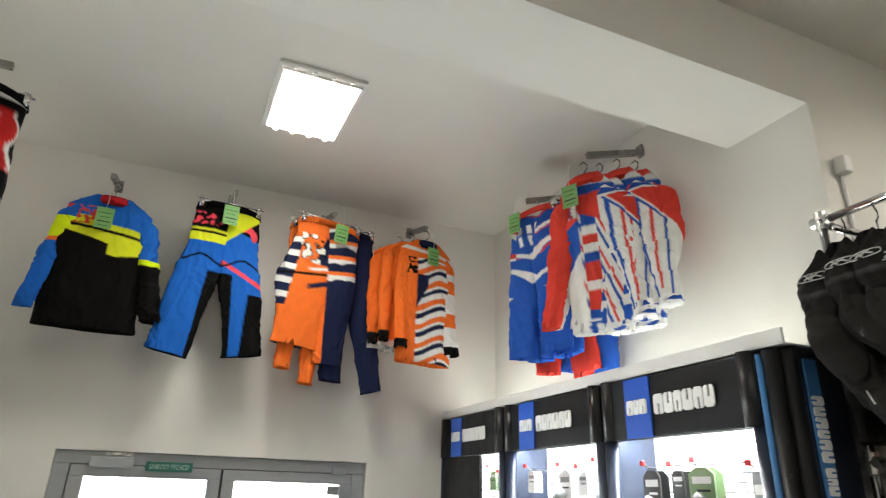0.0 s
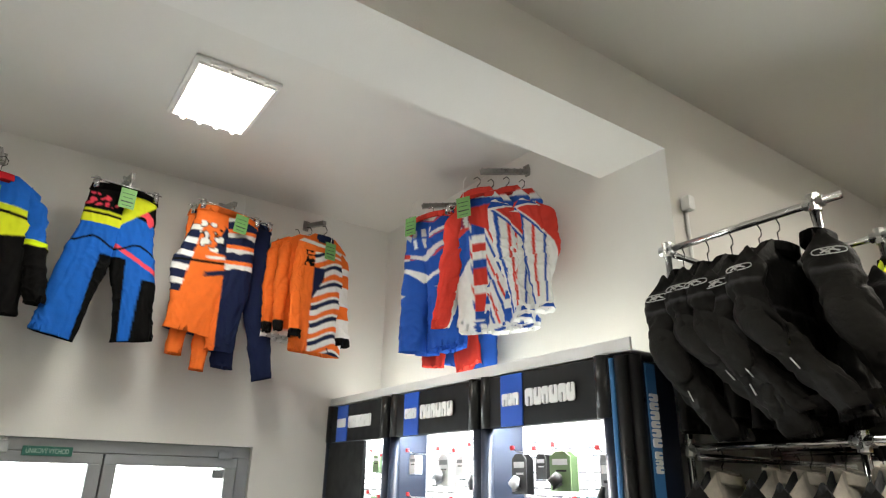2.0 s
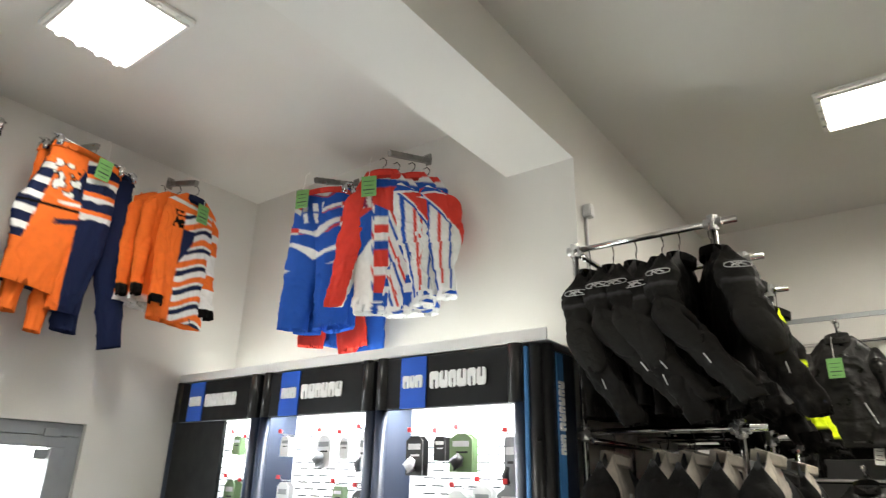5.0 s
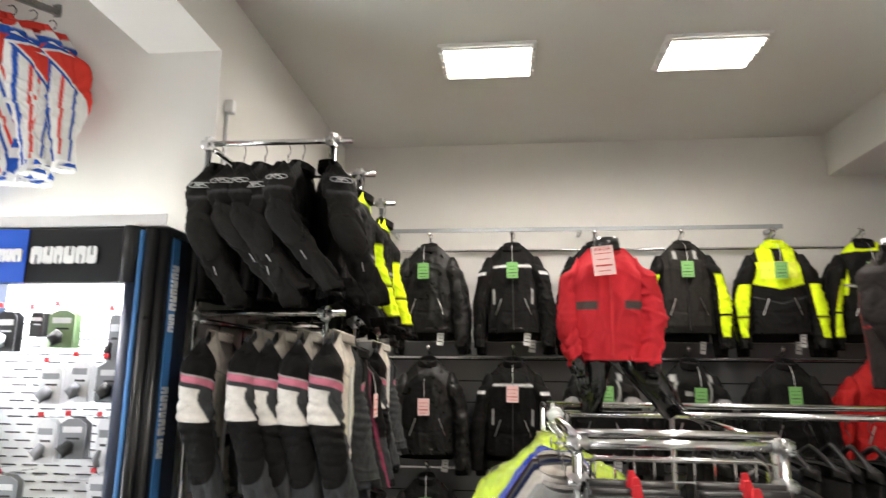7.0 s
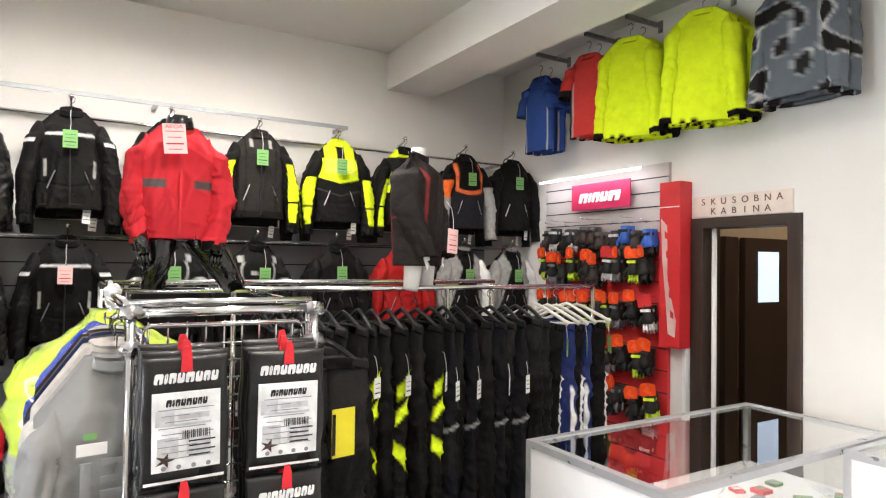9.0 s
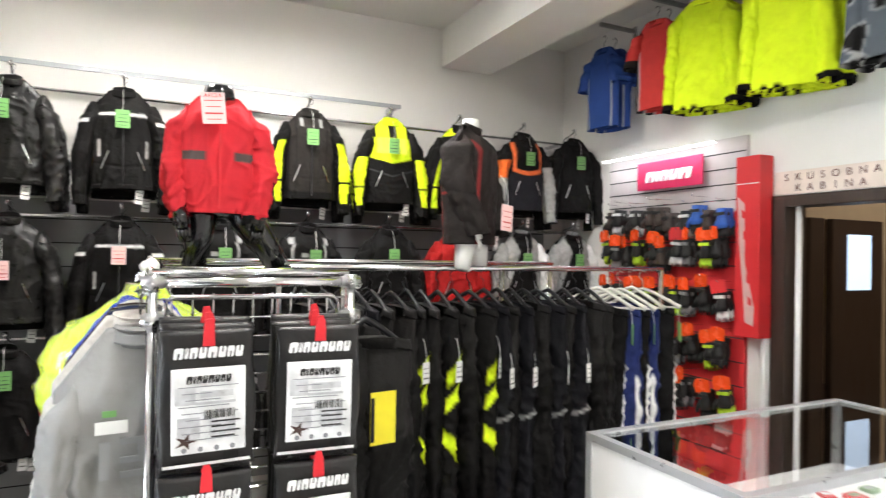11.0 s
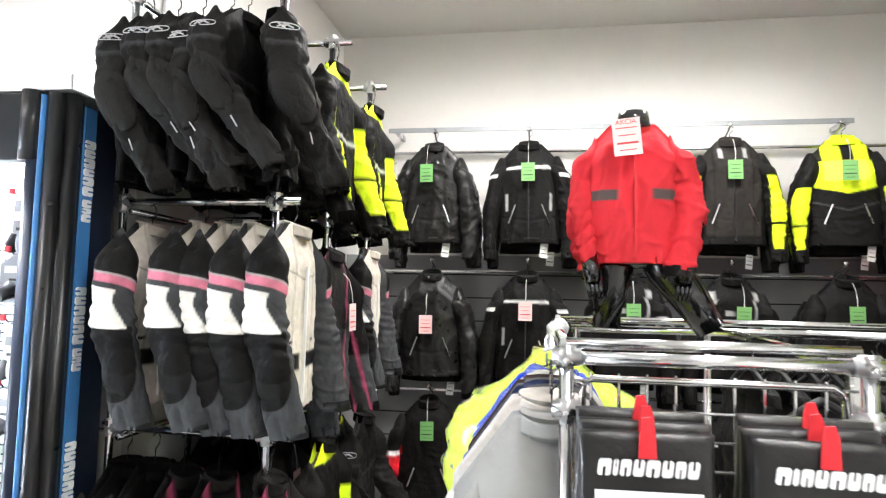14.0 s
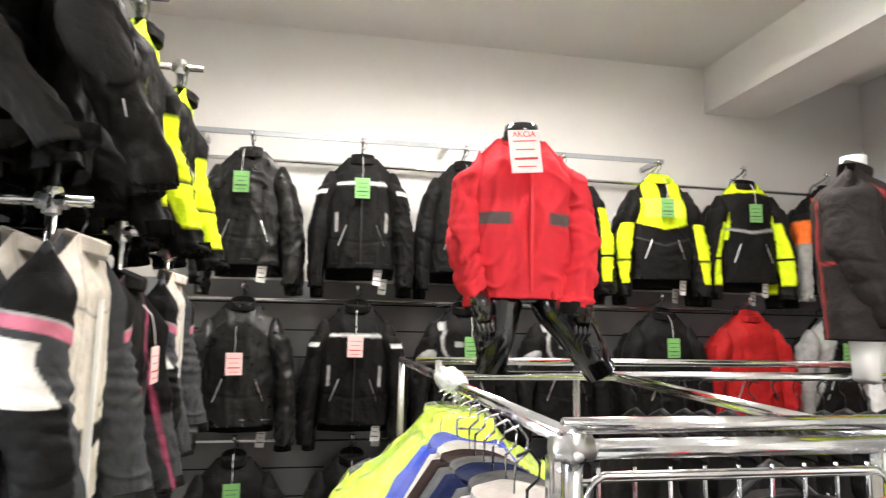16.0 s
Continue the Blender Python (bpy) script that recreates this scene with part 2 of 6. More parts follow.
def entrance_door():
    d = thing("door_1", pose(0, N + 0.06, 0), "closed grey aluminium double entrance door with bright glazing", "door", kind="structure")
    w = 0.07
    fr = Shape().box(DX0, -0.03, DZ - 0.06, DX1, 0.05, DZ).box(DX0, -0.03, 0, DX0 + w, 0.05, DZ - 0.06).box(DX1 - w, -0.03, 0, DX1, 0.05, DZ - 0.06)
    part("door_frame", fr, ALU, d, bevel=0.004)
    for x0, x1 in ((DX0 + w + 0.004, 0.236), (0.244, DX1 - w - 0.004)):
        leaf = Shape().box(x0, -0.045, DZ - 0.115, x1, 0.02, DZ - 0.064).box(x0, -0.045, 0.02, x0 + 0.062, 0.02, DZ - 0.115).box(x1 - 0.062, -0.045, 0.02, x1, 0.02, DZ - 0.115).box(x0 + 0.062, -0.045, 0.02, x1 - 0.062, 0.02, 0.2)
        lf = part("door_leaf", leaf, ALU, d, bevel=0.004)
        pane = part("pane", Shape().box(x0 + 0.06, -0.012, 0.2, x1 - 0.06, -0.004, DZ - 0.114), CLEAR, lf, "clear glass pane")
        pane.visible_shadow = False
        part("door_handle", Shape().tube([(x1 - 0.03, -0.06, 1.0), (x1 - 0.03, -0.09, 1.0), (x1 - 0.14, -0.09, 1.0)], 0.009), STEEL, lf)
    part("rebate_seal", Shape().box(DX0 + w - 0.01, 0.0205, DZ - 0.08, DX1 - w + 0.01, 0.03, DZ - 0.05), SEAL, d, "grey rebate seal")
    part("rebate_seal", Shape().box(0.22, 0.0205, 0.02, 0.26, 0.03, DZ - 0.0805), SEAL, d, "grey rebate seal")
    for xs in (DX0 + w - 0.012, DX1 - w - 0.014):
        part("rebate_seal", Shape().box(xs, 0.0205, 0.02, xs + 0.026, 0.03, DZ - 0.0805), SEAL, d, "grey rebate seal")
    cl = part("door_closer", Shape().box(-0.36, -0.085, DZ - 0.075, -0.17, -0.045, DZ - 0.025), ALU, d, "grey door closer", 0.006)
    part("closer_arm", Shape().box(-0.30, -0.075, DZ - 0.02, -0.18, -0.065, DZ - 0.005), STEEL, cl)
    part("door_sensor", Shape().box(0.80, -0.06, DZ - 0.068, 0.875, -0.046, DZ - 0.03), ALU, d, "small grey plate", 0.003)
    part("door_sticker", Shape().box(0.79, -0.016, DZ - 0.17, 0.85, -0.013, DZ - 0.125), ALU, d, "grey notice on the glass")
    ex = thing("exit_sign", pose(-0.01, N - 0.001, DZ - 0.062), "small green emergency exit sign on the door head", "sign")
    part("sign_plate", Shape().box(-0.105, -0.008, -0.022, 0.105, 0.010, 0.022), GREENSIGN, ex, bevel=0.002)
    lettering("letters", "ÚNIKOVÝ VÝCHOD", 0.026, SIGNGREY, ex, pose(0, -0.009, -0.001, 90, 0, 0) @ Matrix.Diagonal((0.78, 1.25, 1, 1)), 0.0008)


entrance_door()
tagged(part("backdrop", Shape().box(-3.0, 5.2, -0.5, 3.6, 5.25, 3.6), DAY), "overexposed daylight outside the entrance", "backdrop", "", "structure")


def ceiling_lamp():
    L = thing("ceiling_lamp", pose(0, 0, 0), "lit square fluorescent louvre lamp with white steel housing", "lamp", "ceiling lamps")
    fr = Shape().box(-0.19, -0.265, -0.018, 0.19, 0.265, 0.0)
    part("housing", fr, LAMPHOUSE, L, bevel=0.005)
    part("louvre_frame", Shape().box(-0.175, -0.245, -0.032, -0.165, 0.245, -0.02).box(0.165, -0.245, -0.032, 0.175, 0.245, -0.02).box(-0.165, -0.245, -0.032, 0.165, -0.235, -0.02).box(-0.165, 0.235, -0.032, 0.165, 0.245, -0.02), LAMPHOUSE, L, bevel=0.002)
    for k in range(4):
        x = -0.12 + 0.08 * k
        part("tube", Shape().tube([(x, -0.23, -0.035), (x, 0.23, -0.035)], 0.013), TUBE, L, "lit white fluorescent tube")
        for sgn in (-1, 1):
            part("end_clip", Shape().box(x - 0.008, sgn * 0.245 - 0.016 if sgn < 0 else 0.245, -0.028, x + 0.008, sgn * 0.245 if sgn < 0 else 0.261, -0.0185), LAMPHOUSE, L)
    part("reflector", Shape().box(-0.164, -0.234, -0.024, 0.164, 0.234, -0.0205), TUBE, L, "bright reflector plate")
    return L


first_lamp = ceiling_lamp()
first_lamp.matrix_basis = pose(*LAMPS[0])
# copies, including the three added out of view
for p in LAMPS[1:]:
    copy_thing(first_lamp, pose(*p))
# ---- garments ----
RND = random.Random(7)
PALEHANGER = mat("pale_hanger_plastic", (0.66, 0.64, 0.58), 0.35)


def smooth(a, b, x):
    t = min(1, max(0, (x - a) / (b - a)))
    return t * t * (3 - 2 * t)


def skin(name, fn, nu, nv, paint, fold=0.01, seed=0.0, freq=7.0, crease=0.0, closed_top=True, wr=0.0, groove=None, elbow=0.0):
    """A cloth tube fn(u, v) with folds and a printed colour for each face; u runs round, v down."""
    pts = []
    for j in range(nv + 1):
        for i in range(nu):
            pts.append(Vector(fn(i / nu, j / nv)))
    out = []
    for j in range(nv + 1):
        for i in range(nu):
            p = pts[j * nu + i]
            a, b = pts[j * nu + (i + 1) % nu], pts[j * nu + (i - 1) % nu]
            c, d = pts[min(j + 1, nv) * nu + i], pts[max(j - 1, 0) * nu + i]
            n = (a - b).cross(c - d)
            n = n.normalized() if n.length > 1e-9 else Vector((0, 0, 1))
            q = Vector((p.x * freq + seed, p.y * freq, p.z * freq * 0.45 + seed))
            amp = fold * smooth(0, 0.2, j / nv)
            h = amp * 0.55 * (noise.noise(q) + 0.5 * noise.noise(q * 2.3))
            slant = math.sin(seed * 1.7) * 9
            q2 = Vector((p.x * 7 + seed, p.y * 7 + slant * p.z * 0.5, p.z * 13 + slant * p.x + seed)) if crease else Vector((p.x * 12 + seed, p.y * 7, p.z * 4 + slant * p.x + seed))
            ridge = max(0.0, 1 - 5 * abs(noise.noise(q2)))
            h += (amp * 0.34 + crease * 0.8) * ridge * smooth(0.06, 0.3, j / nv)
            q3 = Vector((p.x * 15 - seed, p.y * 15, p.z * 6 + seed))
            h += amp * 0.22 * max(0.0, 1 - 4 * abs(noise.noise(q3)))
            h += fold * 0.22 * smooth(0.4, 1.0, j / nv) * math.sin(6.283 * i / nu * (5 + int(seed) % 3) + seed + 2.5 * noise.noise(Vector((seed, p.z * 4, 1.7))))
            if wr:
                w0 = noise.noise(q * 0.9)
                q4 = Vector((p.x * 13 + 2.2 * w0 + seed, p.y * 11, p.z * 8 + slant * 0.7 * p.x + 2.6 * w0))
                r4 = max(0.0, 1 - 3.2 * abs(noise.noise(q4)))
                q5 = Vector((p.x * 26 - seed, p.y * 20 + 2 * w0, p.z * 21 + 3 * w0))
                h += wr * (r4 * r4 + 0.35 * noise.noise(q5)) * smooth(0.03, 0.15, j / nv)
            if elbow:
                k5 = j / nv - 0.48
                h += elbow * math.exp(-(k5 / 0.17) ** 2) * math.sin(95 * k5 + 2.4 * noise.noise(q * 1.4) + 1.3 * math.sin(6.283 * i / nu))
            if groove:
                h -= groove(p.x, p.y, p.z)
            out.append(p - n * h)
    faces = []
    cols = []
    for q, p in enumerate(pts):
        acc = [0.0, 0.0, 0.0]
        for du, dv in ((-0.25, -0.25), (0.25, -0.12), (-0.12, 0.25), (0.25, 0.25)):
            uu, vv = (q % nu + du) / nu % 1.0, min(1, max(0, (q // nu + dv) / nv))
            c = paint(*fn(uu, vv), uu, vv)
            acc = [acc[k] + c[k] * 0.25 for k in range(3)]
        cols.append(tuple(acc))
    for j in range(nv):
        for i in range(nu):
            faces.append((j * nu + i, (j + 1) * nu + i, (j + 1) * nu + (i + 1) % nu, j * nu + (i + 1) % nu))
    n = len(out)
    mid = sum((out[i] for i in range(nu)), Vector()) / nu
    if closed_top:
        out.append(mid)
        cols.append(cols[0])
        for i in range(nu):
            faces.append((n, i, (i + 1) % nu))
    else:
        # sunken inside of the opening, its shade put in as a darker print
        for i in range(nu):
            out.append(mid + (out[i] - mid) * 0.84 - Vector((0, 0, 0.04)))
            cols.append(tuple(0.55 * k for k in cols[i]))
        for i in range(nu):
            faces.append((n + i, i, (i + 1) % nu, n + (i + 1) % nu))
        faces.append(tuple(n + i for i in range(nu)))
    # hem turned in
    ctr = sum((out[nv * nu + i] for i in range(nu)), Vector()) / nu
    k = len(out)
    for i in range(nu):
        p = out[nv * nu + i]
        out.append(ctr + (p - ctr) * 0.9 + Vector((0, 0, 0.035)))
        cols.append(cols[nv * nu + i])
    for i in range(nu):
        faces.append((nv * nu + i, k + i, k + (i + 1) % nu, nv * nu + (i + 1) % nu))
    faces.append(tuple(k + i for i in range(nu)))
    me = bpy.data.meshes.new(name)
    me.from_pydata(out, [], faces)
    at = me.color_attributes.new("print", "FLOAT_COLOR", "POINT")
    at.data.foreach_set("color", [q for p in cols for q in (p[0], p[1], p[2], 1.0)])
    me.polygons.foreach_set("use_smooth", [True] * len(me.polygons))
    return me


def sp(c, e):
    return math.copysign(abs(c) ** e, c)


def torso_fn(w, h, d, drop, flare=1.0, neck=0.075, waist=1.0, dip=0.0):
    def fn(u, v):
        a = 2 * math.pi * u
        k = 1 + (flare - 1) * v + (waist - 1) * math.sin(math.pi * v)
        x = w / 2 * k * sp(math.cos(a), 0.88)
        b = 0.016 + (d / 2 - 0.016) * smooth(0, 0.22, v) * (1 - 0.15 * v)
        y = b * sp(math.sin(a), 0.8)
        top = -drop * max(0, abs(x) - neck) / max(0.01, w / 2 - neck)
        z = top + (-h - top) * v - dip * v * (1 if y > 0 else 0)
        return x, y, z
    return fn


def sleeve_fn(side, w, drop, length, r0=0.075, r1=0.05, out=0.06, fwd=0.05, bend=0.0, inset=0.035, flat=1.0):
    """A sleeve with a domed shoulder, a bent elbow half way down and a straight forearm."""
    def fn(u, v):
        a = 2 * math.pi * u
        s = math.sin(1.5708 * min(1, v / 0.15))
        r = (r0 + (r1 - r0) * v) * (0.18 + 0.82 * s) * (1 + 0.10 * math.exp(-((v - 0.5) / 0.12) ** 2) - 0.06 * math.exp(-((v - 0.33) / 0.07) ** 2))
        k = v - 0.42
        elbow = (math.sqrt(k * k + 0.012) + k) / (math.sqrt(0.58 * 0.58 + 0.012) + 0.58) - 0.05 * (1 - v)
        x = side * (w / 2 - inset + out * v + bend * math.sin(math.pi * v)) + r * 0.72 * math.cos(a) * side
        y = -fwd * elbow + r * math.sin(a) * 1.05 * flat
        z = -drop + 0.012 - length * v - 0.03 * math.cos(a) * (1 - s) - 0.35 * fwd * (v > 0.5) * (v - 0.5) * math.sin(a) * r / 0.05 * 0.3
        return x, y, z
    return fn


def collar_fn(r, h, lean=0.012):
    """A stand-up collar, lower at the open front."""
    def fn(u, v):
        a = 2 * math.pi * u
        k = 0.94 + 0.16 * v
        back = 0.5 + 0.5 * math.sin(a)
        return r * k * math.cos(a), r * 0.72 * k * math.sin(a) - lean * (1 - v), h * (0.25 + 0.75 * back) * (1 - v) - 0.022 - 0.02 * (1 - back) * v
    return fn


HANGER = {}


def hanger_mesh(width, kind="wood", slope=0.06, low=0.0):
    """A hanger whose hook reaches low + 0.1 m above its bar."""
    key = (width, kind, slope, low)
    if key not in HANGER:
        s = Shape()
        if kind == "clip":
            s.tube([(-width / 2, 0, 0.012), (width / 2, 0, 0.012)], 0.005, 6)
            for x in (-width / 2 + 0.03, width / 2 - 0.03):
                s.box(x - 0.010, -0.036, -0.040, x + 0.010, 0.036, 0.004)
                s.box(x - 0.013, -0.012, 0.004, x + 0.013, 0.012, 0.022)
        else:
            if kind == "wide":
                s.tube([(-width / 2 * 0.9, 0, -slope), (width / 2 * 0.9, 0, -slope)], 0.006, 6)
            pts = [(width / 2 * q, 0, -slope * abs(q) ** 1.2) for q in [k / 6 - 1 for k in range(13)]]
            s.tube(pts, [(0.008 if abs(p[0]) < width / 2 * 0.9 else 0.012) * (1.3 if kind == "wide" else 1) for p in pts], 6)
        top = 0.1 + low
        s.tube([(0, 0, 0), (0, 0, top - 0.055), (0.018, 0, top - 0.04), (0.02, 0, top - 0.02), (0.004, 0, top - 0.002), (-0.016, 0, top - 0.01)], 0.0025, 5)
        HANGER[key] = s.mesh("hanger", smooth=True)
    return HANGER[key]


TAGS = {}


def tag_mesh(kind):
    if kind not in TAGS:
        w, h = (0.075, 0.105) if kind != "small" else (0.045, 0.095)
        s = Shape()
        s.box(-w / 2, -0.0012, -h, w / 2, 0.0012, 0)
        l = Shape()
        for k in range(4 if kind != "small" else 3):
            z = -0.026 - k * 0.021
            ww = w * (0.3 if k % 2 else 0.38)
            hh = 0.0025 if k != 2 else 0.0055
            l.box(-ww, -0.0022, z - hh, ww, -0.0012, z)
        st = Shape().tube([(0, 0, 0), (0.003, 0.004, 0.04), (0, 0.014, 0.09), (0.001, 0.045, 0.125)], 0.0016, 4)
        TAGS[kind] = (s.mesh("price_tag"), l.mesh("printed_lines"), st.mesh("tag_string"))
    return TAGS[kind]


TAGINFO = {"green": (GREENTAG, INK, "green price tag with dark unreadable print"), "pink": (PINKTAG, REDINK, "pale pink price tag with red print"), "small": (WHITETAG, INK, "white swing tag with dark print")}


def add_tag(parent, kind, m, string=True):
    me, lines, st = tag_mesh(kind)
    material, ink, label = TAGINFO[kind]
    t = part("price_tag", me, material, parent, label, m=m)
    tagged(part("printed_line", lines, ink, t), kind="stuff")
    if string:
        part("tag_string", st, WHITETAG, t)
    return t


def garment(name, label, category, group, paint, material, w=0.38, h=0.60, d=0.16, drop=0.085, sleeve=0.58, r0=0.075, r1=0.052, out=0.05, fwd=0.04, bend=0.0,
            flare=1.0, waist=1.0, collar=0.05, fold=0.012, crease=0.002, tag=None, tagpos=(0.0, -0.16), hang=0.05, hanger="wood", seed=0.0, zip_colour=None, logo=None, res=1.0, dip=0.0, hood=False, inset=0.035, mark=False, pockets=None, sres=1.0, flat=1.0, wr=0.0, elbow=0.0, groove=None, hook=0.0):
    """A hanging top. Its origin is the hanger's hook; it faces -y."""
    g = thing(name, Matrix(), label, category, group)
    base = pose(0, 0, -0.10 - hang)
    nu, nv = int(52 * res), int(44 * res)
    part("torso", skin("torso", torso_fn(w, h, d, drop, flare, waist=waist, dip=dip), nu, nv, lambda x, y, z, u, v: paint("torso", x, y, z, u, v), fold, seed, wr=wr, groove=groove), material, g, m=base)
    for side in (-1, 1):
        if sleeve:
            part("sleeve", skin("sleeve", sleeve_fn(side, w, drop, sleeve, r0, r1, out, fwd, bend, inset, flat), int(28 * res), int(42 * res * sres), lambda x, y, z, u, v: paint("sleeve", x, y, z, u, v), fold * 0.8, seed + 3 * side, 9, crease, wr=wr, elbow=elbow), material, g, m=base)
    if collar:
        part("collar", skin("collar", collar_fn(0.062, collar * 0.75 + 0.012), 28, 6, lambda x, y, z, u, v: paint("collar", x, y, z, u, v), 0.004, seed, closed_top=False), material, g, m=base)
    if hood:
        def hood_fn(u, v):
            a = 2 * math.pi * u
            return 0.085 * math.cos(a) * (0.6 + 0.5 * math.sin(math.pi * v)), 0.035 + 0.045 * math.sin(a), 0.012 - 0.2 * v
        part("hood", skin("hood", hood_fn, 20, 14, lambda x, y, z, u, v: paint("collar", x, y, z, u, v), 0.012, seed), material, g, m=base)
    if zip_colour is not None:
        zs = Shape()
        zs.box(-0.004, -d / 2 - 0.013, -h * 0.96, 0.004, -d / 2 - 0.004, -0.13)
        part("zip", zs, zip_colour, g, "zip down the front", m=base)
    if hanger:
        part("hanger", hanger_mesh(round(w * 0.85, 3), "wood", round(drop * 0.85, 3), round(hang + 0.014 - hook, 3)), {"pale": PALEHANGER, "chrome": CHROME}.get(hanger, BLACKP), g, {"pale": "pale plastic hanger", "chrome": "chrome wire hanger"}.get(hanger, "black plastic hanger"), m=pose(0, 0, -0.114 - hang))
    if pockets:
        yy = -d / 2 * 0.90 - fold * 0.4
        for sd in (-1, 1):
            part("pocket_zip", Shape().tube([(sd * 0.075, yy, -h * 0.62), (sd * 0.115, yy + 0.006, -h * 0.80)], 0.004, 6), pockets, g, m=base)
            part("shoulder_pad", skin("shoulder_pad", lambda u, v, sd=sd: (sd * (w / 2 - 0.02) + 0.052 * math.cos(6.2832 * u) * (0.25 + 0.75 * math.sin(1.5708 * min(1, v * 1.2))), 0.066 * math.sin(6.2832 * u) * (0.25 + 0.75 * math.sin(1.5708 * min(1, v * 1.2))), -drop + 0.04 - 0.12 * v), 18, 8, lambda x, y, z, u, v: paint("sleeve", x, y, z, u, 0.06), 0.002, seed), material, g, m=base)
        part("hem_band", skin("hem_band", lambda u, v: tuple(1.012 * q if n < 2 else q for n, q in enumerate(torso_fn(w, h, d, drop, flare, waist=waist)(u, 0.94 + 0.06 * v))), 40, 3, lambda x, y, z, u, v: paint("hem", x, y, z, u, v), 0.002, seed), material, g, m=base)
    if mark:
        sf = sleeve_fn(-1, w, drop, sleeve, r0, r1, out, fwd, bend, inset)

        def on(du, dv):
            p = Vector(sf(du % 1.0, 0.125 + dv))
            return (p.x - 0.004, p.y, p.z + 0.002)
        bm_ = Shape().tube([on(0.10 * sp(math.cos(q * 0.3927), 0.7), 0.026 * sp(math.sin(q * 0.3927), 0.7)) for q in range(17)], 0.0016, 5)
        for p in (((-0.055, 0.012), (0.0, -0.012), (0.05, 0.014)), ((-0.03, -0.016), (0.02, 0.016)), ((0.0, 0.02), (0.045, -0.016))):
            bm_.tube([on(*q) for q in p], 0.0024, 5)
        part("brand_mark", bm_, LIGHTMARK, g, "pale outlined shoulder mark", m=base)
        for sd in (-1, 1):
            sg = sleeve_fn(sd, w, drop, sleeve, r0, r1, out, fwd, bend, inset)

            def pad(u, v, sg=sg, sd=sd):
                t = 6.2832 * u
                r = 0.12 + 0.88 * v
                p = Vector(sg((0.04 + 0.17 * r * math.cos(t)) % 1.0, 0.53 + 0.15 * r * math.sin(t)))
                return p.x + sd * (0.006 - 0.007 * v ** 3), p.y, p.z
            part("elbow_pad", skin("elbow_pad", pad, 24, 8, lambda *q: (0.015, 0.014, 0.013), 0.003, seed, wr=0.002), material, g, m=base)
        part("sleeve_print", Shape().tube([Vector(sf(0.03, 0.72)) + Vector((-0.005, 0, 0)), Vector(sf(0.05, 0.78)) + Vector((-0.005, 0, 0))], 0.002, 5), LIGHTMARK, g, "small pale forearm print", m=base)
    if tag:
        add_tag(g, tag, pose(tagpos[0], -d / 2 - 0.035, tagpos[1] - 0.1 - hang))
    if pockets and int(seed) % 3 != 1:
        add_tag(g, "small", pose(0.12 - 0.03 * (seed % 2), -d / 2 * 0.4, -h - 0.085 - hang, 0, 6, 20), False)
    return g


def leg_fn(side, w, h, d, crotch, taper, spread, knee=0.0, wide=1.0):
    def fn(u, v):
        a = 2 * math.pi * u
        hw = w / 4 * (1 - (1 - taper) * v) * (1 + knee * math.exp(-((v - 0.52) / 0.2) ** 2))
        cx = side * (w / 4 + spread * max(0, v - crotch) * 1.0 - 0.006 - (wide - 1) * w / 7 * smooth(0.1, 0.5, v))
        hw *= 1 + (wide - 1) * smooth(0.05, 0.5, v)
        b = d / 2 * (0.45 + 0.55 * smooth(0, 0.2, v)) * (1 - 0.25 * v)
        return cx + hw * 1.04 * sp(math.cos(a), 0.85), b * sp(math.sin(a), 0.85), -h * v * (1 - 0.022 * side * math.cos(a) * v * min(1, spread * 10))
    return fn


def trousers(name, label, group, paint, material, w=0.36, h=0.78, d=0.12, crotch=0.28, taper=0.72, spread=0.06, fold=0.012, crease=0.0, tag=None, tagpos=(0.0, -0.03), hang=0.0, hanger="clip", seed=0.0, res=1.0, category="trousers", knee=0.0, wr=0.0, hook=0.0, short=(1.0, 1.0), wide=(1.0, 1.0)):
    g = thing(name, Matrix(), label, category, group)
    base = pose(0, 0, -0.115 - hang)
    for side in (-1, 1):
        part("trouser_leg", skin("trouser_leg", leg_fn(side, w, h * short[side > 0], d, crotch, taper, spread, knee, wide[side > 0]), int(28 * res), int(44 * res), lambda x, y, z, u, v, s=side: paint("leg", x, y, z, u, v), fold, seed + side, 8, crease, wr=wr), material, g, m=base)
    def waist_fn(u, v):
        a = 2 * math.pi * u
        return (w / 2 - 0.004 + 0.008 * v) * sp(math.cos(a), 0.8), (d / 4 + 0.004 + 0.004 * v) * sp(math.sin(a), 0.8), 0.008 - 0.036 * v - 0.012 * math.cos(2 * a)
    part("waistband", skin("waistband", waist_fn, 36, 4, lambda x, y, z, u, v: paint("waist", x, y, z, u, v), 0.002, seed), material, g, m=base)
    part("hanger", hanger_mesh(w * 1.06 if hanger == "clip" else w * (1.15 if hanger == "pale" else 0.86), "clip" if hanger == "clip" else "wide", 0.10 if hanger != "clip" else 0.0, hang - hook if hanger == "clip" else 0.0), CHROME if hanger == "clip" else (PALEHANGER if hanger == "pale" else BLACKP), g, "chrome clip hanger" if hanger == "clip" else "plastic hanger", m=pose(0, 0, -0.10 - (hang if hanger == "clip" else 0)))
    if tag:
        add_tag(g, tag, pose(tagpos[0], -d / 2 - 0.03, tagpos[1] - 0.1) if tagpos[0] > -0.13 else pose(-w / 2 - 0.02, 0.0, tagpos[1] - 0.1, 0, 0, -70))
    return g


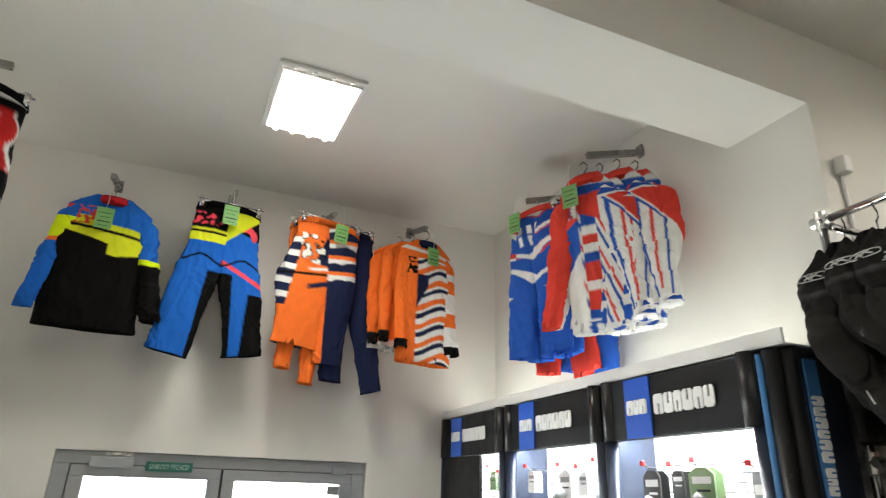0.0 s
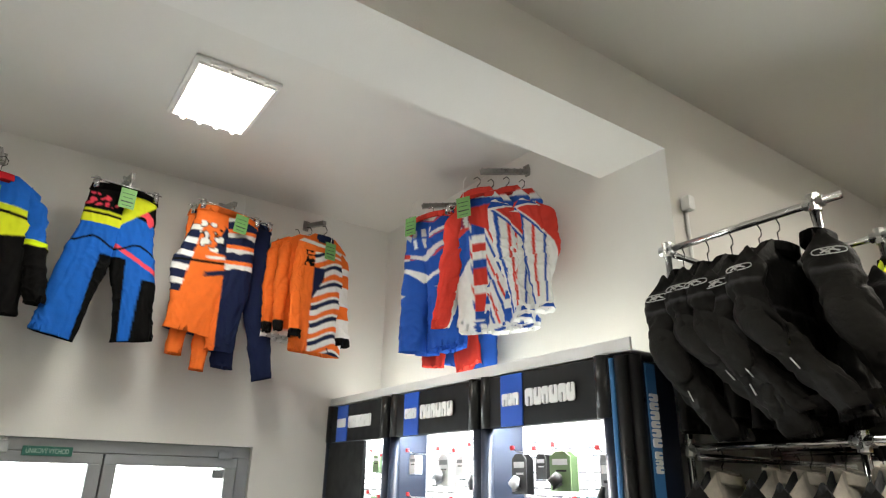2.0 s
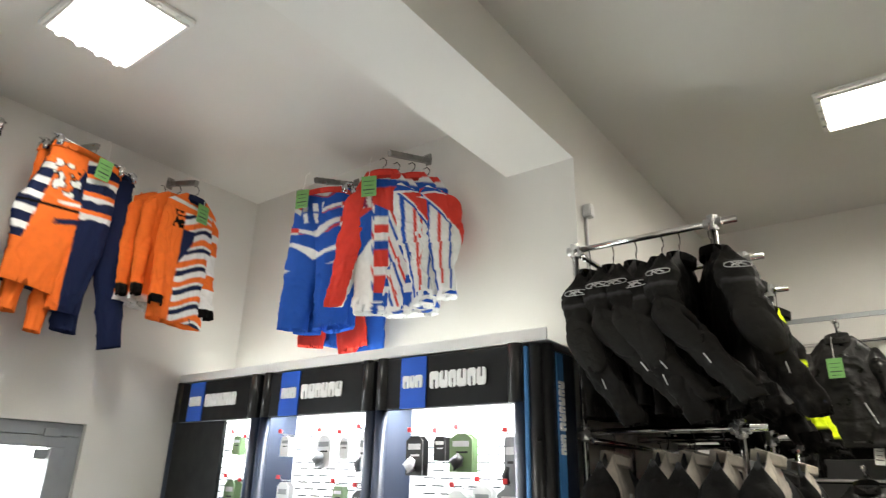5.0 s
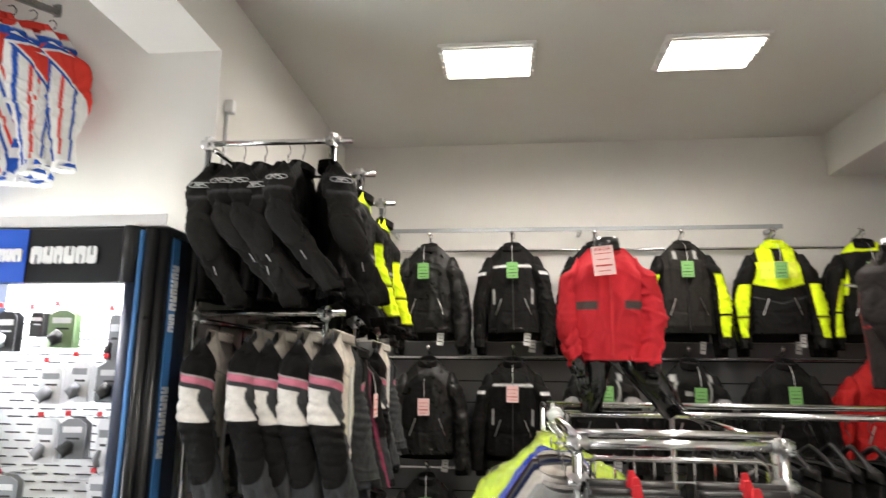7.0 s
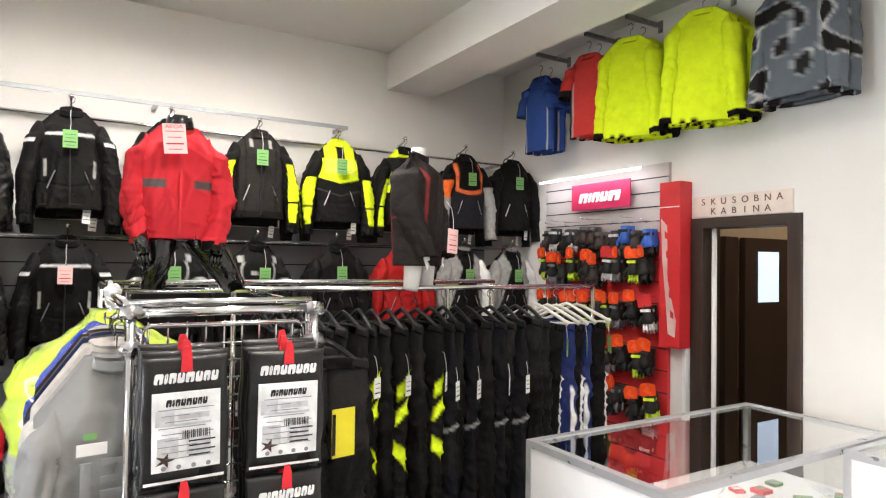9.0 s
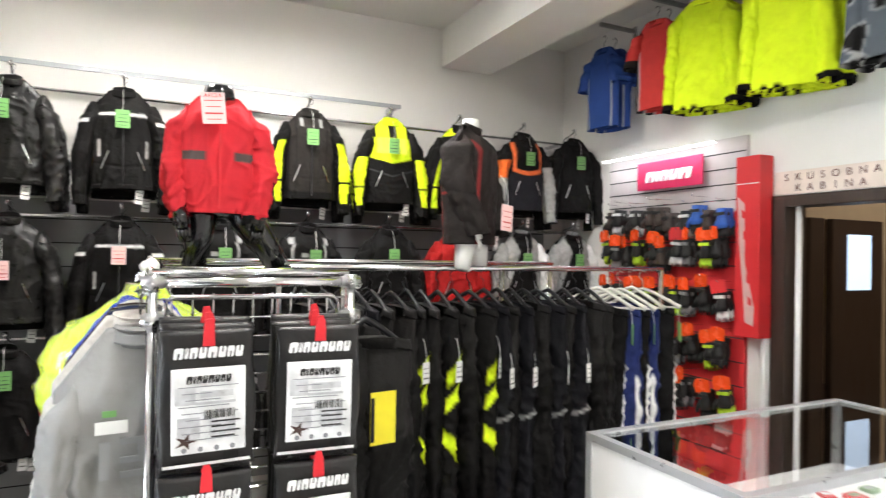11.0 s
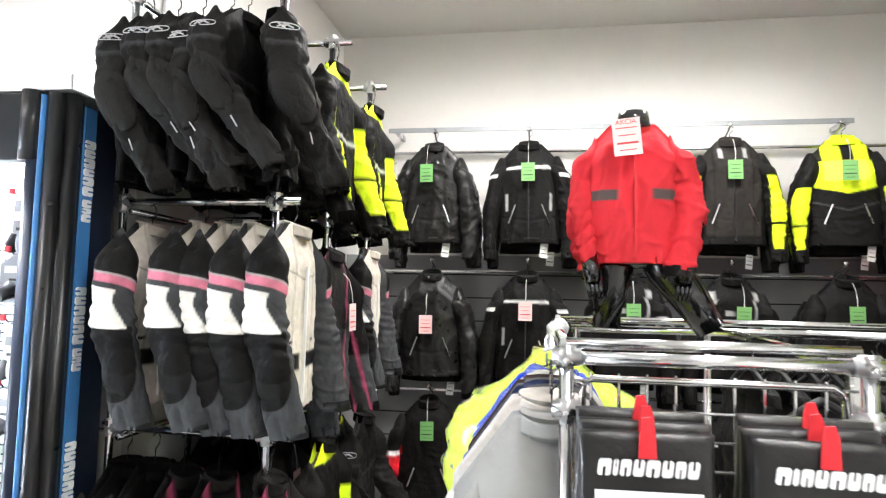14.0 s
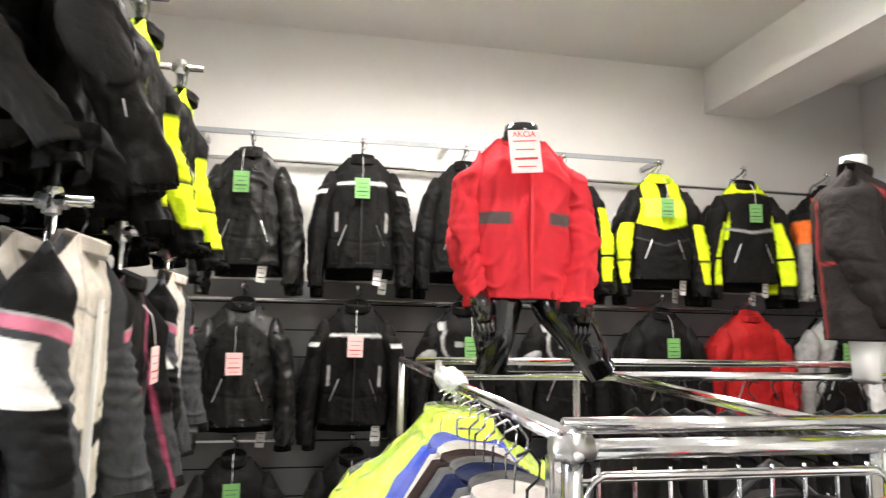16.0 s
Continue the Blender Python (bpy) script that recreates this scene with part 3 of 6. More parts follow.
K, K2 = (0.0085, 0.008, 0.0078), (0.017, 0.016, 0.0155)
KM = (0.004, 0.0037, 0.0036)
GR, LG = (0.05, 0.052, 0.055), (0.35, 0.35, 0.34)
WH, CR = (0.78, 0.78, 0.77), (0.62, 0.57, 0.50)
HV, PK = (0.72, 0.92, 0.02), (0.62, 0.10, 0.20)
BL, BL2 = (0.012, 0.12, 0.50), (0.02, 0.09, 0.42)
OR, NV = (0.85, 0.17, 0.03), (0.012, 0.018, 0.055)
RD, RDJ = (0.62, 0.02, 0.03), (0.68, 0.055, 0.04)


def front(y):
    return y < 0


def hash2(a, b):
    return math.modf(abs(math.sin(a * 12.9898 + b * 78.233) * 43758.5453))[0]


# --- painted patterns ---
def p_plain(c):
    return lambda k, x, y, z, u, v: c


def p_mx_blue(k, x, y, z, u, v):
    """Blue shoulders, yellow chest bands, black below."""
    if k == "collar":
        return RD
    if k == "sleeve":
        if x < 0:
            return HV if 0.16 < v < 0.36 and z > -0.28 - (x + 0.25) * 0.5 else (OR if 0.30 < v < 0.40 and abs(x) < 0.24 else BL)
        return BL if v < 0.45 else (HV if v < 0.5 else KM)
    zz = z + 0.10 * x
    cut = -0.235 - (0.05 if x > 0.02 else 0) + abs(x - 0.06) * 0.25
    if x < -0.02 and -0.17 < z < -0.07 and noise.noise(Vector((x * 40, z * 55, 3))) > 0.0 and front(y):
        return RDJ
    if zz > -0.135 - 0.02 * (x > 0):
        return BL
    if -0.20 < zz < -0.185:
        return KM
    if z > cut - 0.03:
        return (0.66, 0.72, 0.03)
    if abs(x) > 0.19:
        return BL if z > -0.4 else KM
    return KM


def p_mx_blue_pants(k, x, y, z, u, v):
    if k == "waist":
        return KM
    if not front(y):
        return KM
    s = -1 if x < 0 else 1
    if z > -0.22 - abs(x) * 0.25:
        if x < 0:
            if -0.12 < z < -0.05 and noise.noise(Vector((x * 45, z * 50, 8))) > 0.1:
                return (0.7, 0.05, 0.09)
            if -0.21 < z < -0.14 and not (-0.165 < z < -0.152):
                return (0.66, 0.72, 0.03)
            return KM if z > -0.2 else BL
        if z > -0.05 - 0.9 * abs(x - 0.16) and z < -0.02:
            return (0.66, 0.72, 0.03)
        if x > 0.07 and noise.noise(Vector((x * 18, z * 14, 21))) > 0.25:
            return (0.75, 0.07, 0.10)
        return KM if z > -0.12 - (x - 0.02) * 0.3 else BL
    if abs(z + 0.30 + 0.02 * math.cos(x * 30)) < 0.006:
        return KM
    inner = 0.055 + 0.10 * (-z - 0.3)
    if abs(x) < inner and z < -0.36 - 0.0 * s:
        return KM
    if x > 0.15 + 0.0 * z and z < -0.45:
        return KM
    if x > 0 and abs(z + 0.36 + 0.5 * (x - 0.12)) < 0.012:
        return (0.75, 0.07, 0.10)
    return BL


def p_orange_pants(k, x, y, z, u, v):
    if k == "waist":
        return OR
    if not front(y):
        return NV
    if x < 0.015 - 0.10 * (z + 0.2):
        n = noise.noise(Vector((x * 24 + z * 10, z * 26, 5)))
        if -0.25 < z < -0.09 and x > -0.15:
            if abs(n) < 0.055:
                return KM
            if n > 0.055 and x < -0.01:
                return WH
            if x > -0.06 + 0.3 * (z + 0.25):
                return NV
        if abs(z + 0.30 - 0.15 * x) < 0.007:
            return KM
        if abs(z + 0.355 - 0.35 * x) < 0.014 and x > -0.07:
            return NV
        if abs(z + 0.27 - 0.2 * x) < 0.008 and x > -0.08:
            return WH
        if x < -0.155 + 0.1 * (z + 0.3) and -0.5 < z < -0.12:
            return NV if math.modf(-z * 13)[0] < 0.6 else WH
        return OR
    band = math.modf((-z * 11 + x * 1.6 + 10))[0]
    if z < -0.33:
        return NV
    w = noise.noise(Vector((x * 14, z * 22, 2)))
    return OR if band < 0.24 and z > -0.3 else (WH if band < 0.52 + 0.25 * w else NV)


def p_orange_jersey(k, x, y, z, u, v):
    if k == "collar":
        return NV
    if k == "sleeve":
        if v > 0.92:
            return KM
        return OR if x < 0 or v < 0.2 else (WH if abs(math.modf(v * 3)[0] - 0.5) < 0.3 else OR)
    if not front(y):
        return OR
    if z > -0.12:
        return OR if abs(z + 0.075 + 0.1 * x) > 0.012 else WH
    if x < -0.075:
        if -0.22 < z < -0.12 and x > -0.15 and noise.noise(Vector((x * 35, z * 40, 9))) > -0.02:
            return KM
        return OR
    if x < -0.01 and -0.42 < z < -0.22 and x + 0.075 < 0.5 * (z + 0.42):
        return NV
    band = math.modf(-z * 9.5 + 0.35 * math.sin(x * 16) + 10)[0]
    w = 0.12 * noise.noise(Vector((x * 12, z * 10, 4)))
    return NV if band < 0.24 + w else (WH if band < 0.56 + w else (OR if band < 0.86 else WH))


def p_rwb_jersey(variant):
    def p(k, x, y, z, u, v):
        if k == "collar":
            return RDJ
        if k == "sleeve":
            if x < 0:
                return RDJ if variant == 0 else (RDJ if v < 0.3 else WH)
            s = (u + 0.5) % 1.0 - 0.5 + 0.18
            if variant == 2:
                return RDJ if v < 0.36 + 0.9 * (s - 0.05) and s > -0.06 else (BL2 if abs(s + 0.10) < 0.018 and v < 0.55 else WH)
            cut = 0.20 + 0.9 * s + 0.04 * variant
            if v < 0.05 or 0.10 < v < 0.125:
                return WH
            if v < 0.10:
                return BL2
            if v < cut:
                return RDJ if s > -0.20 else BL2
            if v < cut + 0.02 or v > 0.985:
                return WH
            if v > 0.95:
                return BL2
            if v < cut + 0.05 and s > -0.2:
                return BL2
            step = 0.02 * (v > 0.55) + 0.02 * (v > 0.78)
            step -= 0.22 * (v - 0.4)
            if -0.17 < s - step < -0.12 or 0.10 < s - step < 0.135 or -0.30 < s - step < -0.27:
                return BL2
            if -0.03 < s - step < 0.005 and v < 0.9:
                return RDJ
            return WH
        if not front(y):
            return WH
        if x < -0.04:
            if -0.20 < z < -0.09 and x > -0.13:
                return WH if noise.noise(Vector((x * 45, z * 60, 6))) > 0.05 else (0.25, 0.03, 0.08)
            if z > -0.21 + 0.6 * (x + 0.04):
                return RDJ
            return BL2 if z > -0.36 + 1.2 * (x + 0.04) else WH
        if z > -0.05 - 0.15 * x:
            return WH if z < -0.03 else RDJ
        if z > -0.20 - 0.5 * x:
            return BL2 if z > -0.10 else RDJ
        if z < -0.675:
            return WH if noise.noise(Vector((x * 30, z * 45, 3))) > -0.15 else BL2
        if abs(x - 0.005) < 0.035:
            cell = hash2(math.floor(-z * 24), variant)
            return RDJ if cell < 0.34 else (BL2 if cell < 0.6 else WH)
        m = math.modf((x + 0.38 * z + 2) * 15)[0]
        return BL2 if m < 0.2 else (RDJ if 0.42 < m < 0.6 else WH)
    return p


def p_rwb_pants(k, x, y, z, u, v):
    if k == "waist":
        return RDJ
    if z < -0.43 + 0.08 * x:
        return BL2
    side = abs(x - 0.02)
    m = math.modf(-z * 8.5 + 3.2 * abs(x + 0.05 * math.sin(z * 25)) + 5)[0]
    if -0.20 < z < -0.07 and -0.10 < x < 0.03:
        q = math.modf((x + 0.25 * z + 3) * 17)[0]
        return WH if q < 0.45 and math.modf(-z * 15 + 2)[0] < 0.8 else BL2
    if side > 0.115 and z > -0.26:
        return RDJ if m < 0.3 else (WH if m < 0.45 else BL2)
    if m < 0.30 - 0.5 * side:
        return WH
    if 0.30 < m < 0.38 and z > -0.25:
        return RDJ
    return BL2


def p_black_white(k, x, y, z, u, v):
    if k == "waist":
        return KM
    n = noise.noise(Vector((x * 14, z * 9, 17)))
    if -0.32 < z < -0.08:
        return (0.5, 0.02, 0.02) if n > 0.05 else (WH if n > -0.1 else KM)
    return WH if math.modf(-z * 7 + 0.2 * n)[0] < 0.25 else KM


# black textile jacket, grey reflective band below the shoulder
def p_black_jacket(k, x, y, z, u, v):
    if k == "sleeve" and 0.20 < v < 0.225 and abs((u + 0.5) % 1.0 - 0.5) < 0.17:
        return (0.045, 0.046, 0.048)
    if k == "sleeve" and abs(v - 0.44 - 0.05 * math.cos(12.566 * u)) < 0.006:
        return (0.003, 0.003, 0.003)
    if k == "torso" and front(y) and -0.245 < z < -0.235:
        return GR
    # Body colour darker than the sleeves: shade between the jackets put into the print.
    return (0.013, 0.012, 0.0112) if k == "sleeve" else K


def p_chest_stripe(k, x, y, z, u, v):
    if k == "torso" and front(y) and abs(z + 0.15) < 0.0065 and abs(x) < 0.125:
        return WH
    if k == "sleeve" and 0.15 < v < 0.185 and abs(u - 0.84) < 0.09:
        return WH
    if k == "torso" and front(y) and abs(abs(x) - 0.125) < 0.006 and -0.40 < z < -0.30:
        return LG
    return K


def p_hv_sleeve(k, x, y, z, u, v):
    """Dark grey jacket with fluorescent strips down the sleeves and a black hem."""
    if k == "hem":
        return K
    if k == "sleeve":
        mid = 0.74 + 0.05 * math.sin(v * 5)
        return HV if 0.19 < v < 0.88 and abs(u - mid) < 0.03 + 0.24 * v * (1 - v) ** 0.6 and abs(v - 0.64) > 0.014 else K
    if k == "torso" and front(y):
        if abs(x) > 0.155 and -0.105 < z < -0.085:
            return HV
        if 0.055 < abs(x) < 0.075 and -0.11 < z < -0.05:
            return LG
        if z < -0.54 or abs(abs(x) - 0.10) < 0.003:
            return K
    return (0.024, 0.021, 0.019) if abs(x) < 0.14 else K


def p_hv_chest(k, x, y, z, u, v):
    if k == "collar":
        return HV
    if k == "hem":
        return K
    if k == "sleeve":
        return HV if 0.30 < v < 0.88 and abs(u - 0.80) < 0.06 + 0.09 * math.sin(3.14 * v) and abs(v - 0.66) > 0.014 else K
    if front(y):
        if z > -0.13:
            return HV if 0.03 < abs(x) < 0.115 else K
        if z > -0.31 + 0.25 * abs(x) and abs(x) < 0.165:
            return (0.80, 0.88, 0.10) if abs(x) < 0.11 and z > -0.24 else HV
        if abs(z + 0.40 - 0.3 * abs(x)) < 0.004:
            return GR
    return K


def p_hv_side(k, x, y, z, u, v):
    if k in ("collar", "hem"):
        return K
    if k == "sleeve":
        return HV if (0.24 < v < 0.86 and abs(u - 0.5 - 0.2 * v) < 0.16 and abs(v - 0.6) > 0.014) else K
    if z > -0.065:
        return HV
    if front(y) and abs(z + 0.30 - 0.15 * abs(x)) < 0.008:
        return LG
    return HV if abs(x) > 0.125 + 0.15 * abs(z + 0.24) and -0.34 < z < -0.12 else K


def p_orange_grey(k, x, y, z, u, v):
    if k == "sleeve":
        return LG if x > 0 and v > 0.25 else (OR if x < 0 and 0.18 < v < 0.42 else ((0.30, 0.30, 0.29) if v > 0.42 and x < 0 and front(y) else K))
    if front(y) and (abs(z + 0.30 - 1.6 * x * x) < 0.016 and abs(x) < 0.13 or abs(abs(x) - 0.115) < 0.014 and -0.28 < z < -0.06):
        return (0.75, 0.16, 0.05)
    return (0.018, 0.018, 0.022) if z < -0.3 else K


def p_grey_white(k, x, y, z, u, v):
    if k == "sleeve":
        return (0.32, 0.32, 0.31) if x < 0 else WH
    n = abs(x) - 0.05 - 0.3 * abs(z + 0.15)
    return K if n < 0 and front(y) else LG


def p_lines(k, x, y, z, u, v):
    if k == "torso" and front(y):
        if abs(math.hypot(x, z + 0.18) - 0.115) < 0.007 and abs(x) > 0.05 and z < -0.12:
            return LG
        if 0.10 < abs(x) < 0.135 and -0.12 < z < -0.075:
            return (0.4, 0.4, 0.4)
        if abs(abs(x) - 0.03) < 0.02 and abs(z + 0.19) < 0.014 and x < 0:
            return LG
    if k == "sleeve" and abs(v - 0.33 - 0.1 * math.sin(6.283 * u)) < 0.035 and u > 0.5:
        return (0.45, 0.45, 0.45)
    return K


LIGHTMARK = mat("pale_embroidery", (0.5, 0.5, 0.5), 0.7)


def p_pink_white(k, x, y, z, u, v):
    """Black shoulder, pink band, white upper arm, black elbow, grey cuff; cream front."""
    if k == "collar":
        return CR
    if k == "sleeve":
        f = -((u + 0.5) % 1.0 - 0.5)
        if abs(f) > 0.33:
            return GR
        s = v - 0.10 * f - 0.35 * max(0, f) ** 2
        if s < 0.19:
            return K
        if s < 0.20:
            return (0.4, 0.38, 0.36)
        if s < 0.245:
            return (0.55, 0.17, 0.24)
        if s < 0.275:
            return GR
        edge = 0.15 - 0.10 * math.exp(-((v - 0.33) / 0.10) ** 2)
        if v < 0.485 - 0.12 * f * f and f < edge:
            return (0.74, 0.71, 0.66)
        if ((f + 0.06) / 0.25) ** 2 + (max(0, v - 0.62) / 0.24) ** 2 < 1 and v > 0.47:
            return K
        return GR
    if front(y):
        if abs(z + 0.42) < 0.025 and abs(x) > 0.02:
            return K
        if abs(x) < 0.17 and (abs(abs(x) - 0.075) < 0.003 or abs(z + 0.17 - 0.2 * abs(x)) < 0.003):
            return (0.30, 0.27, 0.24)
        if abs(abs(x) - 0.09) < 0.022 and abs(z + 0.36) < 0.005:
            return K
        return CR if abs(x) < 0.17 else GR
    return GR


def p_pink_black(k, x, y, z, u, v):
    if k == "sleeve":
        return (0.45, 0.07, 0.15) if abs(abs(u - 0.5) - 0.05 - 0.05 * v) < 0.016 and v > 0.3 else GR if v > 0.6 else K
    if front(y) and abs(abs(x) - 0.10 - 0.1 * z) < 0.006:
        return (0.45, 0.07, 0.15)
    return K2 if z > -0.3 else GR


def p_pink_panel(k, x, y, z, u, v):
    if k == "sleeve":
        return PK if 0.10 < v < 0.16 else K2
    if front(y) and abs(x) > 0.075 and abs(x) < 0.10:
        return (0.45, 0.07, 0.15)
    return K2


def p_red_panel(k, x, y, z, u, v):
    if k == "sleeve":
        return RD if 0.35 < v < 0.7 else (WH if 0.3 < v < 0.35 else K)
    if front(y) and abs(x) > 0.15 and -0.3 < z < -0.1:
        return RD
    return K


def p_red_coat(k, x, y, z, u, v):
    if k == "torso" and front(y) and z > -0.27 and z < -0.235 and 0.05 < abs(x) < 0.16:
        return (0.10, 0.085, 0.08)
    if k == "sleeve" and v > 0.95:
        return K2
    if k == "collar":
        return (0.45, 0.03, 0.03) if v > 0.25 else K2
    return (0.60, 0.033, 0.045)


def p_dark_coat(k, x, y, z, u, v):
    if k == "torso" and (abs(abs(x) - 0.115) < 0.004) and z < -0.08:
        return (0.35, 0.03, 0.03)
    if k == "torso" and abs(z + 0.33) < 0.004 and abs(x) > 0.115:
        return (0.35, 0.03, 0.03)
    return (0.022, 0.018, 0.017)


def p_hivis_top(k, x, y, z, u, v):
    if k == "sleeve" and v > 0.94:
        return K
    if k == "torso" and v > 0.968 and hash2(round(x * 32), 3) > 0.55:
        return K
    return (0.70, 0.86, 0.02)


def p_polo(c, piping):
    def p(k, x, y, z, u, v):
        if k == "torso" and abs(abs(x) - 0.115) < 0.006 and z < -0.2:
            return piping
        if k == "torso" and c[0] > 0.3 and abs(x) > 0.12 or k == "sleeve" and c[0] > 0.3 and v > 0.8:
            return K2
        return c
    return p


def p_grey_print(k, x, y, z, u, v):
    n = noise.noise(Vector((x * 9, z * 8, 31)))
    return (0.11, 0.13, 0.15) if n > -0.12 else ((0.45, 0.45, 0.45) if n > -0.2 else K2)


def p_hoodie(k, x, y, z, u, v):
    return (0.28, 0.276, 0.27)


STY = {}


def style(key, fn):
    """The first of a style is built, every further one is a copy."""
    def place(m):
        if key not in STY:
            STY[key] = fn()
            STY[key].matrix_basis = m
            return STY[key]
        return copy_thing(STY[key], m)
    return place


def jitter(m, yaw=4, tilt=2):
    return m @ pose(0, 0, 0, RND.uniform(-tilt, tilt), RND.uniform(-tilt, tilt), RND.uniform(-yaw, yaw))
# ---- accessory displays in the entrance bay ----
UNITS = [(1.278, 1.985), (2.000, 2.735), (2.765, 3.490)]
UH, HZ, FX = 2.266, 2.06, 1.43


SLOTM = mat("dark_slot", (0.03, 0.035, 0.045), 0.6)


def slot_panel(x, y0, y1, z0, z1):
    """Short dark slots in staggered rows on a white panel that faces -x."""
    s = Shape()
    z, r = z0 + 0.03, 0
    while z < z1 - 0.01:
        y = y0 + 0.015 + (0.045 if r % 2 else 0)
        while y < y1 - 0.06:
            s.box(x - 0.0015, y, z, x + 0.001, y + 0.062, z + 0.005)
            y += 0.09
        z, r = z + 0.030, r + 1
    return s


def package(kind):
    s = {"card": (0.085, 0.15), "long": (0.05, 0.18), "bag": (0.10, 0.14), "small": (0.055, 0.09)}[kind]
    return s


PACK_COL = [mat("package_%s" % n, c, 0.4, var=0.1) for n, c in (("white", (0.7, 0.7, 0.72)), ("black", (0.02, 0.02, 0.022)), ("lime", (0.45, 0.7, 0.03)), ("green", (0.20, 0.30, 0.16)), ("yellow", (0.75, 0.62, 0.04)), ("grey", (0.25, 0.26, 0.28)), ("blue", (0.04, 0.12, 0.4)), ("red", (0.6, 0.04, 0.04)))]
HOOKRED = mat("red_plastic_clip", (0.6, 0.03, 0.04), 0.4)
PACKS = {}


def hung_package(kind, ci, m):
    """A carded accessory on its display hook; the origin is the hook's root, the hook runs along -x."""
    if (kind, ci) in PACKS:
        return copy_thing(PACKS[(kind, ci)], m)
    w, h = package(kind)
    r = random.Random(ci * 7 + len(kind))
    t = thing("accessory_pack", m, "%s carded motorcycle accessory hanging on a display hook" % PACK_COL[ci].name.split("_")[1], "package", "carded accessories")
    part("hook", Shape().tube([(0, 0, 0), (-0.17, 0, 0.004), (-0.185, 0, 0.02)], 0.003, 6), CHROME, t)
    part("hook_clip", Shape().box(-0.195, -0.009, 0.008, -0.185, 0.009, 0.026), HOOKRED, t, "red end clip", 0.003)
    for k in range(2):
        x = -0.155 + 0.035 * k
        c = part("card", Shape().prism([(-w / 2, -h), (w / 2, -h), (w / 2, -0.02), (0.02, 0), (-0.02, 0), (-w / 2, -0.02)], -0.002, 0.002), PACK_COL[ci], t, m=pose(x, 0, -0.004, 0, 0, 90 + r.uniform(-9, 9)))
        if k == 0:
            part("card_print", Shape().box(-w * 0.36, 0.002, -h * 0.35, w * 0.36, 0.003, -h * 0.2), PACK_COL[0 if ci else 5], c)
            part("card_print", Shape().box(-w * 0.3, 0.002, -h * 0.52, w * 0.2, 0.003, -h * 0.47), PACK_COL[1 if ci != 1 else 0], c)
            if kind != "small":
                b = Shape()
                b.tube([(0, 0.018, -h * 0.9), (w * 0.1, 0.024, -h * 0.75), (-w * 0.08, 0.02, -h * 0.58)], [w * 0.22, w * 0.28, w * 0.16], 8)
                part("blister", b, PACK_COL[(5, 0, 1, 1, 5, 1, 0, 1)[ci]], c, "moulded part in the pack", smooth=True)
    PACKS[(kind, ci)] = t
    return t


def display_unit(i, y0, y1):
    t = thing("accessory_display", pose(0, 0, 0), "black display unit with lit white back panel and blue striped header", "display unit", "accessory displays")
    part("side_panel", Shape().box(FX + 0.02, y0, 0.0, OX - 0.02, y0 + 0.03, UH - 0.02), NAVYP, t, bevel=0.004)
    part("side_panel", Shape().box(FX + 0.02, y1 - 0.03, 0.0, OX - 0.02, y1, UH - 0.02), NAVYP, t, bevel=0.004)
    part("front_edge", Shape().tube([(FX + 0.02, y0 + 0.02, 0), (FX + 0.02, y0 + 0.02, HZ)], 0.026, 12), NAVYP, t, smooth=True)
    part("front_edge", Shape().tube([(FX + 0.02, y1 - 0.02, 0), (FX + 0.02, y1 - 0.02, HZ)], 0.026, 12), NAVYP, t, smooth=True)
    part("base", Shape().box(FX + 0.03, y0 + 0.03, 0.0, OX - 0.02, y1 - 0.03, 0.35), BLACKM, t, bevel=0.005)
    bp = part("back_panel", Shape().box(1.64, y0 + 0.03, 0.35, 1.66, y1 - 0.03, HZ + 0.1), SLATWHITE, t, "white slotted back panel")
    tagged(part("slot", slot_panel(1.64, y0 + 0.03, y1 - 0.03, 0.36, HZ), SLOTM, bp), kind="stuff")
    part("top_board", Shape().box(1.482, y0, UH - 0.10, 1.66, y1, UH - 0.08), BLACKM, t)
    hd = part("header", Shape().box(FX, y0, HZ, FX + 0.05, y1, UH), BLACKM, t, "black header board", 0.006)
    for yy in (y0 + 0.035, y1 - 0.035):
        part("header_post", Shape().tube([(FX + 0.012, yy, HZ), (FX + 0.012, yy, UH + 0.005)], 0.03, 12), BLACKP, hd, smooth=True)
    c = y1 - 0.205
    part("blue_stripe", Shape().box(FX - 0.006, c - 0.065, HZ, FX - 0.001, c + 0.065, UH - 0.002), BLUEP, hd)
    word_blocks("brand_block", (0.68, 0.62, 0.52, 0.68, 0.58, 0.6), 0.066, WHITEP, hd, pose(FX - 0.007, c - 0.218, (HZ + UH) / 2, 0, 0, -90), gap=0.06)
    word_blocks("brand_mark", (0.7, 0.5, 0.7), 0.05, WHITEP, hd, pose(FX - 0.009, c, (HZ + UH) / 2, 0, 0, -90), gap=0.05)
    if i == 2:
        part("front_door", Shape().box(FX + 0.002, y0 + 0.25, 0.36, FX + 0.022, y1 - 0.04, HZ - 0.004), BLACKM, t, "plain black cupboard door", 0.004)
    r = random.Random(40 + i)
    z = HZ - 0.10
    row = 0
    while z > 0.6:
        y = y0 + 0.09
        ymax = y1 - 0.09 if i < 2 else y0 + 0.24
        while y < ymax:
            kind = r.choice(["card", "card", "bag", "long", "bag", "small"])
            if r.random() < 0.62:
                hung_package(kind, r.choice([0, 0, 0, 0, 0, 0, 5, 5, 5, 1, 1, 3, 4, 0]), pose(1.64, y, z + r.uniform(-0.01, 0.03)))
            y += 0.10 + r.uniform(0, 0.035)
        z -= 0.20
        row += 1
    return t


